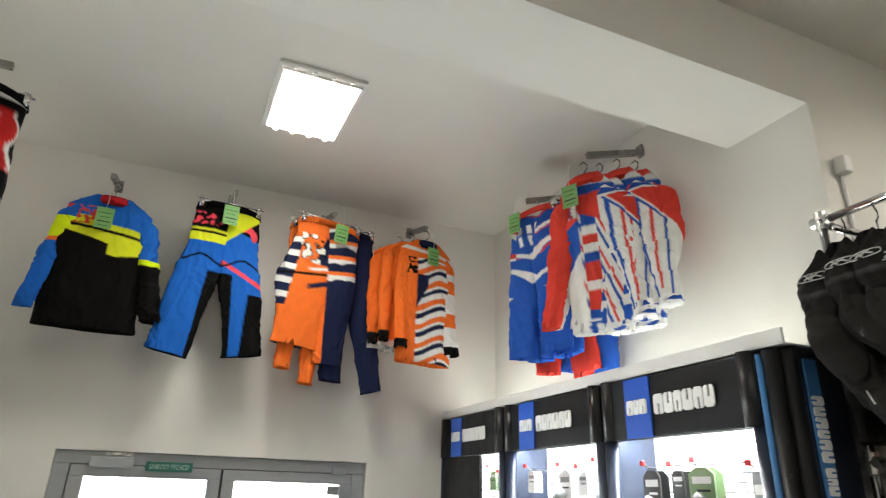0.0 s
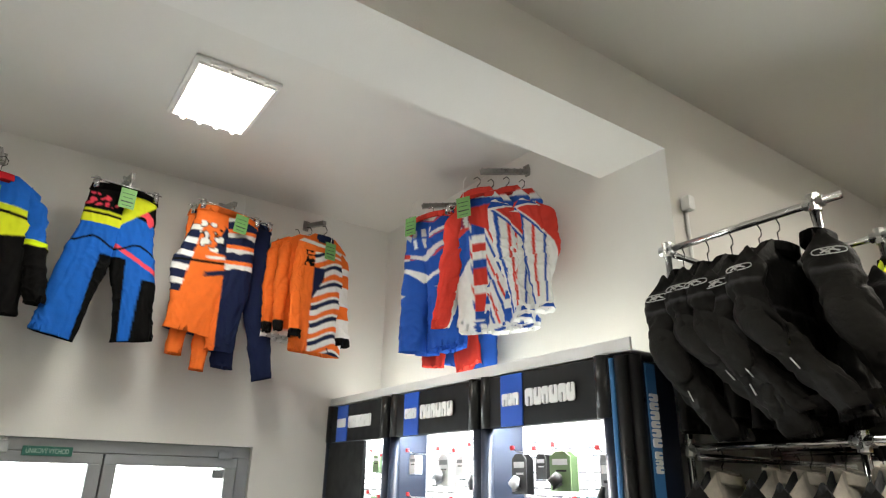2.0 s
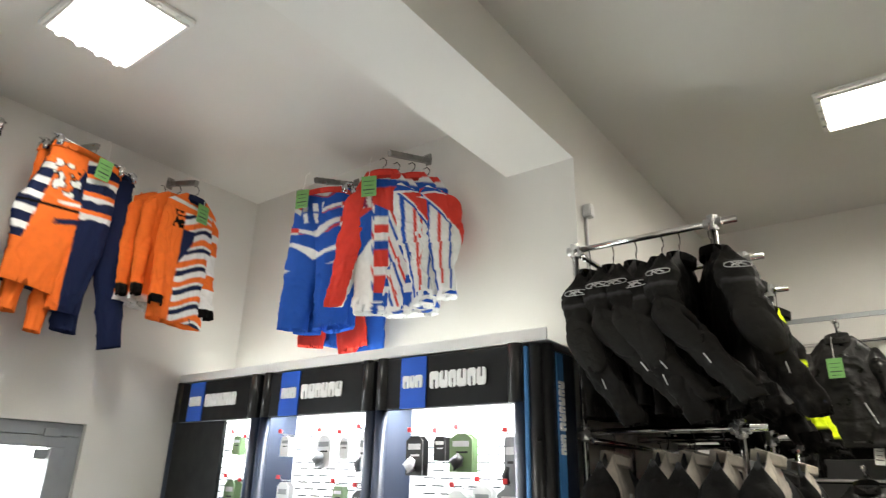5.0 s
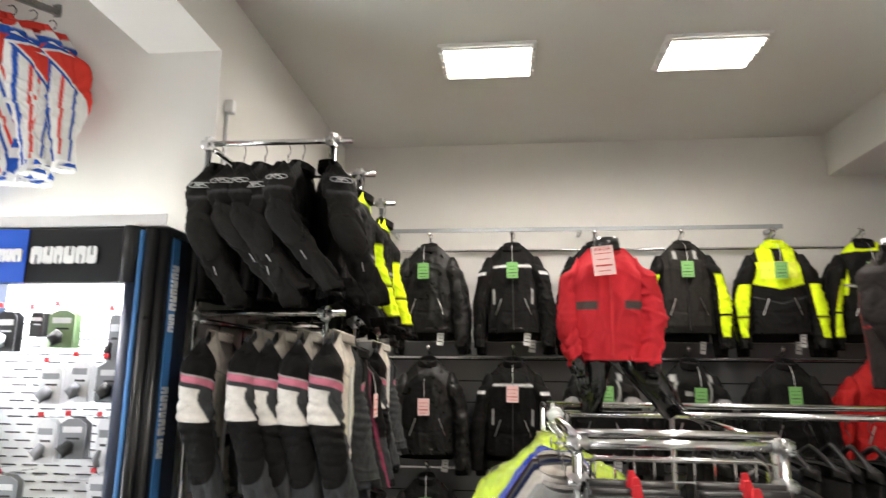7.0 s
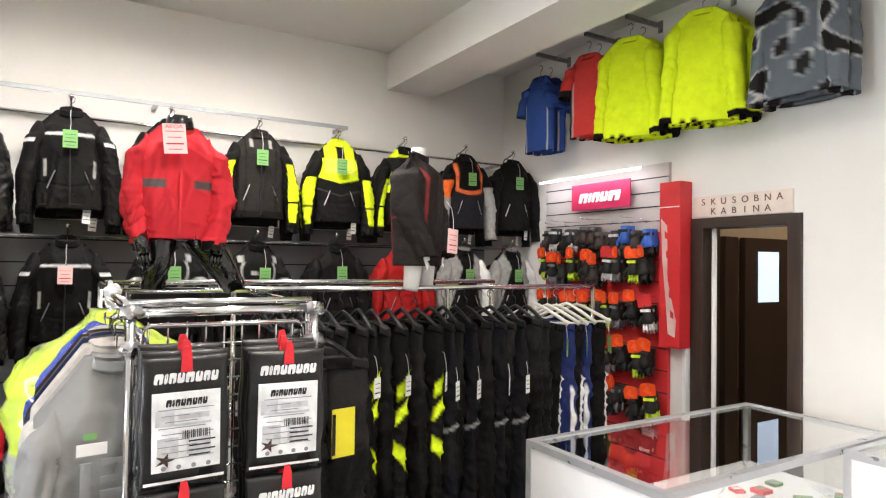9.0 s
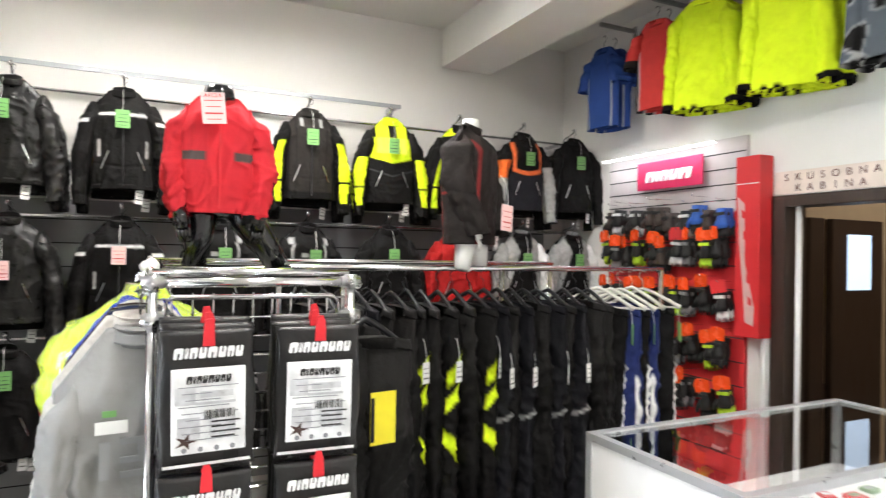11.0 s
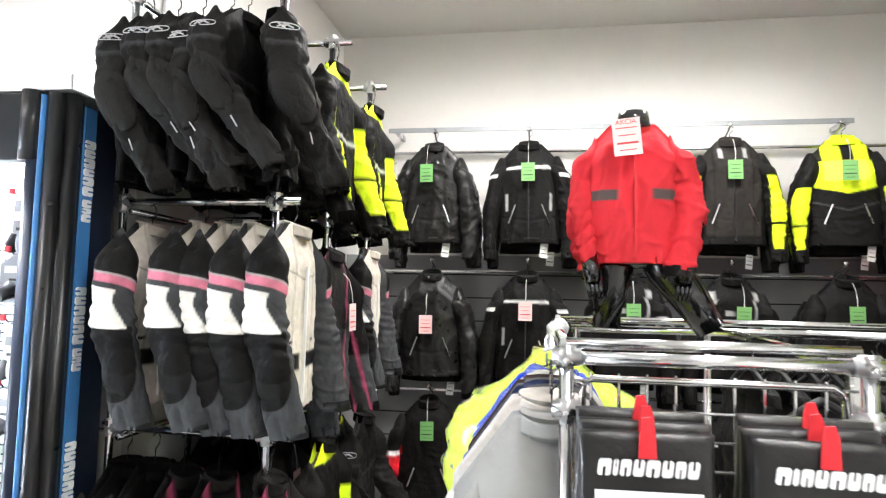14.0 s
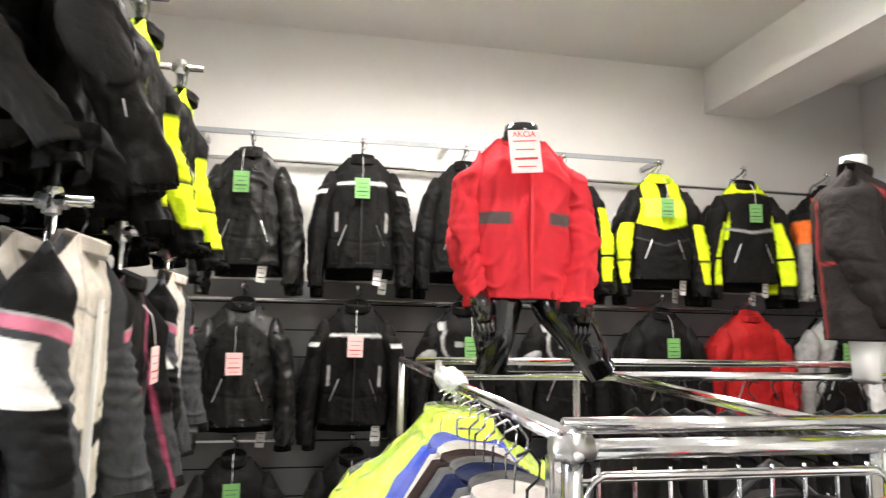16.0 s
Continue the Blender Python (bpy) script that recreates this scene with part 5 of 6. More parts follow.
def grid_stand():
    t = thing("grid_stand", pose(0, 0, 0), "chrome wire grid stand with square tube frame", "display stand")
    for y in (GY0, GY1):
        part("post", Shape().tube([(GX, y, 0), (GX, y, GZ + 0.006)], 0.0135, 14), CHROME, t, smooth=True)
        part("post", Shape().box(GX + 0.047, y - 0.011, 0, GX + 0.069, y + 0.011, GZ - 0.03), CHROME, t, bevel=0.003)
    part("top_bar", Shape().tube([(GX, GY1 + 0.01, GZ - 0.012), (GX, GY0 - 0.01, GZ - 0.012)], 0.0125, 14), CHROME, t, smooth=True)
    part("grid_frame", Shape().tube([(GX + 0.02, GY1 + 0.03, 0.15), (GX + 0.02, GY1 + 0.03, GZ - 0.075), (GX + 0.02, GY1 + 0.034, GZ - 0.058), (GX + 0.02, GY1 + 0.05, GZ - 0.05), (GX + 0.02, GY0 - 0.05, GZ - 0.05), (GX + 0.02, GY0 - 0.034, GZ - 0.058), (GX + 0.02, GY0 - 0.03, GZ - 0.075), (GX + 0.02, GY0 - 0.03, 0.15)], 0.006, 8), CHROME, t, "bent wire frame of the grid", smooth=True)
    part("second_bar", Shape().tube([(GX + 0.03, GY1, GZ + 0.012), (GX + 0.03, GY0, GZ + 0.012)], 0.011, 10), CHROME, t, smooth=True)
    for z in (GZ - 0.005, GZ - 0.10, 0.9, 0.3):
        for y in (GY0, GY1):
            jt = Shape().tube([(GX, y, z - 0.022), (GX, y, z + 0.014)], 0.0175, 14).tube([(GX, y - 0.026, z - 0.006), (GX, y + 0.026, z - 0.006)], 0.016, 14).tube([(GX - 0.014, y, z - 0.012), (GX - 0.026, y, z - 0.012)], 0.006, 8)
            part("joint", jt, STEEL, t, "steel tube joint", smooth=True)
    z = GZ - 0.055
    while z > 0.15:
        part("wire", Shape().tube([(GX + 0.018, GY1 + 0.01, z), (GX + 0.018, GY0 - 0.01, z)], 0.003, 6), CHROME, t)
        z -= 0.05
    y = GY0 - 0.045
    while y > GY1 + 0.02:
        part("wire", Shape().tube([(GX + 0.022, y, 0.15), (GX + 0.022, y, GZ - 0.04)], 0.003, 6), CHROME, t)
        y -= 0.05


rail_stand()
grid_stand()

BAGBLACK = mat("black_polybag", (0.014, 0.013, 0.013), 0.38, var=0.25, scale=14, bump=0.5, bscale=22)
WINDOW = mat("bag_insert_print", (0.86, 0.87, 0.88), 0.16, var=0.18, scale=16, coat=0.5, bump=0.25, bscale=30)
BAG = []


def bag(m):
    """A hanging black garment bag with a printed window; faces -y, hangs from its red loop."""
    if BAG:
        return copy_thing(BAG[0], m)
    t = thing("garment_bag", m, "black packaged garment with white printed window and red loop", "bag", "packaged garments")
    w, h = 0.215, 0.33
    def fn(u, v):
        a = 2 * math.pi * u
        return w / 2 * sp(math.cos(a), 0.5) * (1 - 0.03 * math.sin(v * 9)), 0.022 * sp(math.sin(a), 0.6) * (0.5 + 0.6 * math.sin(math.pi * min(1, v + 0.1))), -h * v
    part("sack", skin("sack", fn, 40, 30, lambda *a: (0.014, 0.013, 0.013), 0.006, 2, 14), BAGBLACK, t)
    wn = part("insert", Shape().box(-0.083, -0.033, -0.285, 0.083, -0.029, -0.085), WINDOW, t, "white printed card window", 0.002)
    pr_ = Shape()
    for k, (a, b, c, d) in enumerate(((-0.02, 0.055, -0.14, -0.155), (-0.03, 0.06, -0.165, -0.171), (-0.07, -0.02, -0.20, -0.25), (0.0, 0.06, -0.205, -0.245), (-0.075, -0.03, -0.13, -0.17))):
        pr_.box(a, -0.0345, d, b, -0.033, c)
    part("insert_print", pr_, mat("silver_print", (0.55, 0.56, 0.58), 0.35, var=0.2, scale=40), wn)
    for k in range(9):
        part("text_line", Shape().box(-0.068 + 0.008 * (k % 3), -0.0352, -0.1295 - 0.0155 * k, 0.066 - 0.02 * (k * 7 % 4), -0.0345, -0.1275 - 0.0155 * k), PACK_COL[5], wn)
    for k in range(4):
        part("round_icon", Shape().tube([(-0.055 + 0.036 * k, -0.0352, -0.275), (-0.055 + 0.036 * k, -0.0345, -0.275)], 0.006, 12), PACK_COL[5], wn)
    bc = Shape()
    for k in range(14):
        bc.box(-0.01 + 0.005 * k, -0.0348, -0.205, -0.0085 + 0.005 * k + 0.001 * (k % 3), -0.0332, -0.185)
    tagged(part("barcode_line", bc, INK, wn, "dark barcode lines"), kind="stuff")
    st = Shape()
    for k in range(5):
        a = 1.2566 * k
        st.prism([(-0.052 + 0.026 * math.cos(a), -0.255 + 0.020 * math.sin(a)), (-0.052 + 0.009 * math.cos(a + 0.63), -0.255 + 0.007 * math.sin(a + 0.63)), (-0.052, -0.255), (-0.052 + 0.009 * math.cos(a - 0.63), -0.255 + 0.007 * math.sin(a - 0.63))], -0.0352, -0.0346)
    part("star_print", st, mat("brown_print", (0.06, 0.03, 0.025), 0.4), wn, "dark star-shaped print")
    for k in range(4):
        part("text_line", Shape().box(0.005, -0.0352, -0.215 - 0.012 * k, 0.07 - 0.012 * (k % 2), -0.0345, -0.211 - 0.012 * k), INK, wn)
    word_blocks("brand_block", (0.7, 0.3, 0.6, 0.6, 0.7, 0.6, 0.55, 0.6), 0.018, PACK_COL[1], wn, pose(0.0, -0.034, -0.112), gap=0.12, depth=0.001, slant=0.15)
    word_blocks("brand_block", (0.8, 0.3, 0.65, 0.65, 0.8, 0.65, 0.6, 0.65), 0.026, WHITEP, t, pose(0, -0.0285, -0.05), gap=0.12, depth=0.0015, slant=0.15)
    part("bottom_print", Shape().box(-0.10, -0.022, -0.318, 0.095, -0.0205, -0.311), WHITEP, t, "small white line of print")
    part("loop", Shape().prism([(-0.014, -0.035), (0.014, -0.035), (0.012, 0.012), (0.006, 0.03), (-0.008, 0.028), (-0.012, 0.0)], -0.030, -0.024), REDRIB, t, "red fabric loop")
    BAG.append(t)
    return t


for y in (-0.378, -0.642):
    for z in (1.465, 1.12, 0.78):
        for k in range(3):
            bag(jitter(pose(GX - 0.03 - 0.035 * (2 - k) + 0.0, y + RND.uniform(-0.006, 0.006), z + 0.012 * k, 0, 0, -90), 3, 1))

hood = style("hood", lambda: garment("hooded_sweatshirt", "light grey hooded sweatshirt on a rail hanger", "sweatshirt", "rail garments", p_hoodie, CLOTH, w=0.38, h=0.70, d=0.14, sleeve=0.64, r0=0.085, r1=0.055, out=0.06, fwd=0.03, collar=0.03, fold=0.022, crease=0.003, hang=0.0, seed=71, drop=0.15, wr=0.008, elbow=0.004, res=1.5))
hood(pose(1.10, -0.23, 1.555, 0, 0, -84))
hd_ = STY["hood"]
part("chest_label", Shape().box(-0.105, -0.112, -0.34, -0.035, -0.109, -0.31), WHITETAG, hd_, "white paper label on the chest")
part("chest_print", Shape().box(-0.095, -0.108, -0.45, -0.072, -0.104, -0.36).box(-0.05, -0.108, -0.37, 0.02, -0.104, -0.355).box(-0.012, -0.108, -0.40, 0.02, -0.104, -0.37).box(-0.05, -0.108, -0.415, 0.02, -0.104, -0.40).box(-0.05, -0.108, -0.45, 0.02, -0.104, -0.435), GREYPANEL, hd_, "grey number-like print")
part("chest_sticker", Shape().box(-0.09, -0.112, -0.30, -0.06, -0.109, -0.285), GREENTAG, hd_, "small green sticker")
wrap = style("wrap", lambda: garment("packed_rainwear", "fluorescent yellow and black rain jacket on a rail hanger", "jacket", "rail garments", lambda k, x, y, z, u, v: HV if z > -0.17 or (k == "sleeve" and v < 0.45) else (K2 if z > -0.23 else (0.45, 0.46, 0.46)), NYLON, w=0.40, h=0.66, d=0.12, sleeve=0.6, drop=0.14, wr=0.01, hanger="chrome", hook=0.02, collar=0.03, fold=0.018, hang=0.02, seed=72))
RAILG = (("dark brown jacket on the rail", (0.03, 0.018, 0.016)), ("navy jacket on the rail", NV), ("grey jacket on the rail", (0.10, 0.10, 0.098)), ("cream jacket on the rail", (0.5, 0.47, 0.43)), ("royal blue jacket on the rail", (0.01, 0.04, 0.42)))
x = 1.15
for k in (3, 2, 1, 2, 0, 3, 4, 9, 9, 9):
    if k == 9:
        wrap(jitter(pose(x, -0.23, 1.60, 0, 0, -86), 6, 2))
    else:
        lab, col = RAILG[k]
        style("rail" + lab, lambda c=col, lab=lab: garment("jacket", lab, "jacket", "rail garments", p_plain(c), NYLON, w=0.38, h=0.64, d=0.07, sleeve=0.6, drop=0.165, wr=0.006, hanger="chrome", hook=0.02, collar=0.03, fold=0.016, hang=0.02, seed=c[0] * 90))(jitter(pose(x, -0.23, 1.60, 0, 0, -86), 6, 2))
    x += 0.062


def film_cover():
    """A crumpled clear plastic cover over the garments at the rail's end."""
    t = thing("plastic_cover", pose(1.62, -0.24, 1.52, 0, 0, -88), "crumpled clear plastic cover over garments on the rail", "plastic cover")
    def fn(u, v):
        a = 2 * math.pi * u
        s = smooth(0, 0.35, v)
        return (0.06 + 0.22 * s) * sp(math.cos(a), 0.8), (0.16 + 0.02 * s) * sp(math.sin(a), 0.7), 0.02 - 0.62 * v
    part("film", skin("film", fn, 48, 40, lambda *q: (0.9, 0.9, 0.9), 0.03, 6.0, 16, 0.006), FILM, t, smooth=False).visible_shadow = False


film_cover()
WRAPW = mat("white_plastic_wrap", (0.72, 0.73, 0.74), 0.3, var=0.1, bump=0.4, bscale=30)
wr = thing("plastic_wrap", pose(1.78, GY0, GZ + 0.005), "crumpled white plastic wrap tied round the rail", "plastic wrap")
part("wrap_body", skin("wrap_body", lambda u, v: (0.20 * (v - 0.5) * 1.6, (0.010 + 0.022 * math.sin(math.pi * v)) * math.cos(6.2832 * u), (0.010 + 0.022 * math.sin(math.pi * v)) * math.sin(6.2832 * u)), 36, 40, lambda *q: (0.7, 0.7, 0.7), 0.012, 3.0, 25, wr=0.012), WRAPW, wr)

# trousers on the long rail
PT = [style("pt%d" % k, lambda k=k, lab=lab, pf=pf, tg=tg: trousers("riding_trousers", lab, "rail trousers", pf, NYLON, w=0.34, h=0.98, hang=0.095 if k > 2 else 0.06, d=0.085, spread=0.02, taper=0.8, fold=0.032, crease=0.004, wr=0.010, res=1.6, hanger="pale" if k > 2 else "wood", seed=80 + k, tag=tg, tagpos=(-0.14, (-0.22, -0.30, -0.36, -0.18, -0.2)[k])))
      for k, (lab, pf, tg) in enumerate((
          ("black textile riding trousers on the rail", lambda k, x, y, z, u, v: K2 if z > -0.3 else K, None),
          ("black riding trousers with fluorescent yellow patches", lambda k, x, y, z, u, v: HV if x < -0.06 and (-0.31 < z + 1.6 * y < -0.24 or -0.42 < z + 1.6 * y < -0.36 or -0.66 < z - 1.4 * y < -0.58) and y < 0.03 else K, "small"),
          ("black riding trousers with white swing tag", lambda k, x, y, z, u, v: LG if abs(z + 0.52 + 0.6 * y) < 0.007 and x < -0.10 else (0.010, 0.010, 0.012), "small"),
          ("black and white riding trousers with green price tag", lambda k, x, y, z, u, v: WH if z < -0.30 + 0.8 * y and x < -0.11 and y < 0.015 and z > -0.62 else K, "green"),
          ("blue and white riding trousers on a pale hanger", lambda k, x, y, z, u, v: WH if x < -0.15 and z < -0.35 and y > 0.01 else (0.02, 0.03, 0.12), None)))]
y = -0.86
seq = (0, 0, 0, 2, 0, 0, 1, 0, 1, 0, 1, 2, 0, 2, 0, 2, 0, 2, 0, 0, 3, 4, 3, 4, 3)
for k in seq:
    PT[k](jitter(pose(2.0, y, 1.585 - RND.uniform(0, 0.012), 0, 0, 16 if k < 3 else 28), 12, 2))
    y -= 0.081 + RND.uniform(-0.012, 0.012)
ty = PT[0](pose(1.16, -0.86, 1.55, 0, 0, -80))
YEL = mat("yellow_card", (0.78, 0.68, 0.02), 0.45)
yc = part("hang_card", Shape().box(-0.04, -0.115, -0.46, 0.045, -0.112, -0.305), YEL, ty, "bright yellow hanging card")
part("card_strip", Shape().box(-0.04, -0.117, -0.45, -0.028, -0.1155, -0.32), BLACKM, yc)
PT[0](pose(1.40, -0.84, 1.56, 0, 0, -80))


# ---- mannequins ----
def mannequin(m, material, label, stride=0.0):
    """A headless half figure; its origin is the base of the neck."""
    s = Shape()
    rings = [(0.045, 0.05, 0.05), (0.02, 0.055, 0.05), (-0.02, 0.06, 0.05), (-0.07, 0.10, 0.06), (-0.14, 0.13, 0.085), (-0.30, 0.125, 0.085), (-0.38, 0.12, 0.08), (-0.43, 0.135, 0.09), (-0.47, 0.12, 0.085), (-0.485, 0.05, 0.05)]
    n = 20
    v = [(p * math.cos(6.2832 * k / n), q * math.sin(6.2832 * k / n), z) for z, p, q in rings for k in range(n)]
    f = [(i * n + k, i * n + (k + 1) % n, (i + 1) * n + (k + 1) % n, (i + 1) * n + k) for i in range(len(rings) - 1) for k in range(n)]
    f += [tuple(range(n)), tuple((len(rings) - 1) * n + k for k in range(n))]
    s.add(v, f)
    for sd in (-1, 1):
        k = stride if sd > 0 else -0.5 * stride
        s.tube([(sd * 0.065, 0, -0.41), (sd * (0.085 + 0.25 * k), -0.01, -0.49), (sd * (0.115 + 0.6 * k), -0.02, -0.58), (sd * (0.14 + k), -0.015, -0.682)], [0.070, 0.072, 0.061, 0.048], 16)
        s.tube([(sd * 0.115, 0, -0.11), (sd * 0.165, -0.01, -0.2), (sd * 0.185, -0.03, -0.34), (sd * 0.15, -0.09, -0.46)], [0.036, 0.036, 0.034, 0.026], 10)
        s.tube([(sd * 0.15, -0.09, -0.46), (sd * 0.145, -0.11, -0.50), (sd * 0.14, -0.12, -0.54)], [0.026, 0.032, 0.022], 8)
        for q in range(4):
            s.tube([(sd * (0.118 + 0.014 * q), -0.115, -0.525), (sd * (0.115 + 0.013 * q), -0.13, -0.565), (sd * (0.115 + 0.011 * q), -0.12, -0.59)], [0.009, 0.008, 0.006], 6)
    return tagged(part("mannequin", s, material, smooth=True, m=m), label, "mannequin")


mannequin(pose(2.0, -0.505, 2.275, 0, 0, -90), MANN, "headless glossy black half mannequin standing on the rail", 0.10)
mannequin(pose(2.0, -1.66, 2.262, 0, 0, -50) @ Matrix.Diagonal((0.78, 0.78, 1, 1)), MANNW, "white half mannequin standing on the rail")
redj = garment("winter_jacket", "bright red padded jacket on a headless mannequin", "jacket", "", p_red_coat, CLOTH, w=0.29, h=0.475, d=0.23, sleeve=0.46, r0=0.078, r1=0.054, out=0.0, fwd=0.08, bend=0.035, inset=0.012, collar=0.04, fold=0.022, crease=0.005, hang=0.0, hanger=None, drop=0.075, seed=91, res=2.2, wr=0.008, elbow=0.001, zip_colour=REDRIB, waist=1.03, flare=1.0)
redj.matrix_basis = pose(1.995, -0.50, 2.375, 0, 0, -92)
rt = add_tag(redj, "pink", pose(-0.035, -0.158, -0.118, -4, -5, 0) @ Matrix.Scale(1.15, 4), False)
lettering("letters", "AKCIA", 0.019, REDINK, rt, pose(0, -0.0022, -0.011, 90, 0, 0), 0.0006)
coat = garment("long_coat", "dark coat with red piping on a white mannequin", "coat", "", p_dark_coat, NYLON, w=0.33, h=0.57, d=0.25, sleeve=0.47, r0=0.085, r1=0.06, out=-0.01, fwd=0.10, bend=0.05, collar=0.05, fold=0.012, crease=0.003, hang=0.0, hanger=None, seed=92, res=1.6, wr=0.004, drop=0.07)
coat.matrix_basis = pose(2.0, -1.66, 2.37, 0, 0, -50)
add_tag(coat, "pink", coat.matrix_basis.inverted() @ pose(1.80, -1.755, 1.885, 0, 4, -66) @ Matrix.Scale(1.15, 4))


# ---- glove display on the back wall ----
PINKBOARD = mat("pale_slat_board", (0.55, 0.50, 0.50), 0.5, var=0.04)
BANNER = mat("crimson_banner", (0.62, 0.03, 0.11), 0.4, var=0.05)
gd = thing("glove_display", pose(0, S, 0), "lit white and red slat wall display for gloves", "display unit")
part("upper_board", Shape().box(2.0, 0.002, 1.95, 3.26, 0.03, 2.42), PINKBOARD, gd)
for z in (2.02, 2.12, 2.22, 2.32):
    part("slat_groove", Shape().box(2.0, 0.0305, z, 3.26, 0.033, z + 0.008), INK, gd)
part("lower_board", Shape().box(2.0, 0.002, 0.2, 3.26, 0.03, 1.948), RED, gd, "red slat boards")
for k in range(10):
    part("slat_groove", Shape().box(2.0, 0.0305, 0.4 + 0.15 * k, 3.26, 0.033, 0.408 + 0.15 * k), INK, gd)
cl = part("column", Shape().box(1.835, 0.0, 1.18, 2.0, 0.12, 2.27), RED, gd, "red side column with pale lettering shapes", 0.006)
part("column_foot", Shape().box(1.84, 0.002, 0.0, 1.87, 0.05, 1.18), WHITE, gd, bevel=0.006)
PALEPINK = mat("faded_pink_print", (0.62, 0.42, 0.40), 0.5, var=0.12)
pb = part("brand_block", Shape().prism([(1.985, 2.03), (1.935, 1.98), (1.93, 1.62), (1.862, 1.36), (1.87, 1.25), (1.925, 1.27), (1.945, 1.50), (1.972, 1.75)], 0.1205, 0.122), PALEPINK, cl, "slanted pale logo shape")
for q in range(5):
    part("brand_gap", Shape().prism([(1.93 - 0.012 * q, 1.93 - 0.13 * q), (1.955 - 0.012 * q, 1.95 - 0.13 * q), (1.952 - 0.012 * q, 1.90 - 0.13 * q), (1.928 - 0.012 * q, 1.89 - 0.13 * q)], 0.1225, 0.1235), RED, pb)
part("column_line", Shape().box(1.84, 0.1205, 2.10, 1.995, 0.122, 2.106), WHITEP, cl)
bn = thing("banner_sign", pose(2.577, S + 0.10, 2.235), "red sign board with white logo shapes above the gloves", "sign")
part("board", Shape().box(-0.30, -0.012, -0.10, 0.30, 0.0, 0.10), BANNER, bn, bevel=0.003)
part("bracket", Shape().box(-0.2, -0.07, -0.01, -0.18, -0.012, 0.01).box(0.18, -0.07, -0.01, 0.2, -0.012, 0.01), STEEL, bn)
word_blocks("brand_block", (1.2, 0.4, 1.0, 1.0, 1.5), 0.075, WHITEP, bn, pose(0, 0.002, -0.01, 0, 0, 180), gap=0.12, depth=0.002, slant=0.3)
ls = thing("strip_light", pose(0, 0, 0), "thin lit LED strip light above the glove display", "lamp")
part("strip_tube", Shape().tube([(2.185, S + 0.10, 2.395), (3.26, S + 0.10, 2.395)], 0.009, 8), STRIP, ls)
part("strip_bracket", Shape().box(2.4, S, 2.388, 2.41, S + 0.09, 2.40).box(3.0, S, 2.388, 3.01, S + 0.09, 2.40), STEEL, ls)
area("strip_glow", pose(2.72, S + 0.17, 2.37, -10, 0, 0), 1.05, 0.02, 1.7, (0.95, 0.97, 1.0))

GLOVES = {}
GCOL = {"blue": (0.03, 0.12, 0.5), "white": (0.7, 0.7, 0.7), "black": (0.012, 0.012, 0.012), "orange": (0.85, 0.15, 0.02), "grey": (0.2, 0.2, 0.21), "lime": (0.5, 0.75, 0.03), "brown": (0.05, 0.035, 0.03)}
GM = {k: mat("glove_" + k, c, 0.55, var=0.2, scale=40, bump=0.3) for k, c in GCOL.items()}


def glove(c1, c2, card, m):
    key = (c1, c2, card)
    if key in GLOVES:
        return copy_thing(GLOVES[key], m)
    t = thing("glove", m, "pair of %s and %s motorcycle gloves on a display card" % (c1, c2), "glove", "gloves on display")
    part("hook", Shape().tube([(0, 0, 0.02), (0, 0.14, 0.02), (0, 0.15, 0.03)], 0.003, 6), CHROME, t)
    if card:
        part("card", Shape().prism([(-0.055, -0.045), (0.05, -0.055), (0.058, 0.0), (0.045, 0.03), (0.0, 0.038), (-0.05, 0.028)], 0.132, 0.135), ORANGEC if c2 != "white" else RED, t, "glossy orange header card")
    for k in range(2):
        y = 0.10 - 0.045 * k
        s = Shape()
        s.tube([(0, y, -0.04), (0, y, -0.09), (0, y, -0.13), (0, y, -0.165)], [0.036, 0.034, 0.044, 0.04], 10)
        s.tube([(0.04, y, -0.12), (0.062, y + 0.01, -0.155), (0.066, y + 0.01, -0.185)], [0.016, 0.014, 0.010], 7)
        part("palm", s, GM[c1], t, smooth=True)
        for q in range(4):
            x = -0.03 + 0.02 * q
            part("finger", Shape().tube([(x, y, -0.155), (x * 1.15, y + 0.008, -0.20), (x * 1.2, y + 0.004, -0.235 + 0.008 * abs(q - 1.5))], [0.0125, 0.012, 0.008], 7), GM[c2], t, smooth=True)
        part("cuff_strap", Shape().box(-0.036, y + 0.02, -0.085, 0.036, y + 0.038, -0.065), GM[c2], t, bevel=0.003)
    GLOVES[key] = t
    return t


r = random.Random(3)
for zi, z in enumerate((2.03, 1.80, 1.50, 1.19, 0.88)):
    n = 11 if zi == 0 else 10
    for k in range(n):
        x = 2.09 + k * (3.16 - 2.09) / (n - 1)
        if zi == 0:
            c1, c2 = r.choice([("grey", "white"), ("blue", "black"), ("black", "black"), ("black", "white"), ("brown", "black"), ("black", "grey")])
        else:
            c1, c2 = r.choice([("black", "black"), ("black", "black"), ("black", "black"), ("black", "grey"), ("brown", "black"), ("black", "lime"), ("brown", "black"), ("black", "white"), ("black", "black")])
        glove(c1, c2, zi > 0, pose(x + r.uniform(-0.02, 0.02), S + 0.03, z + r.uniform(-0.035, 0.02), 0, r.uniform(-7, 7), r.uniform(-22, 22)))

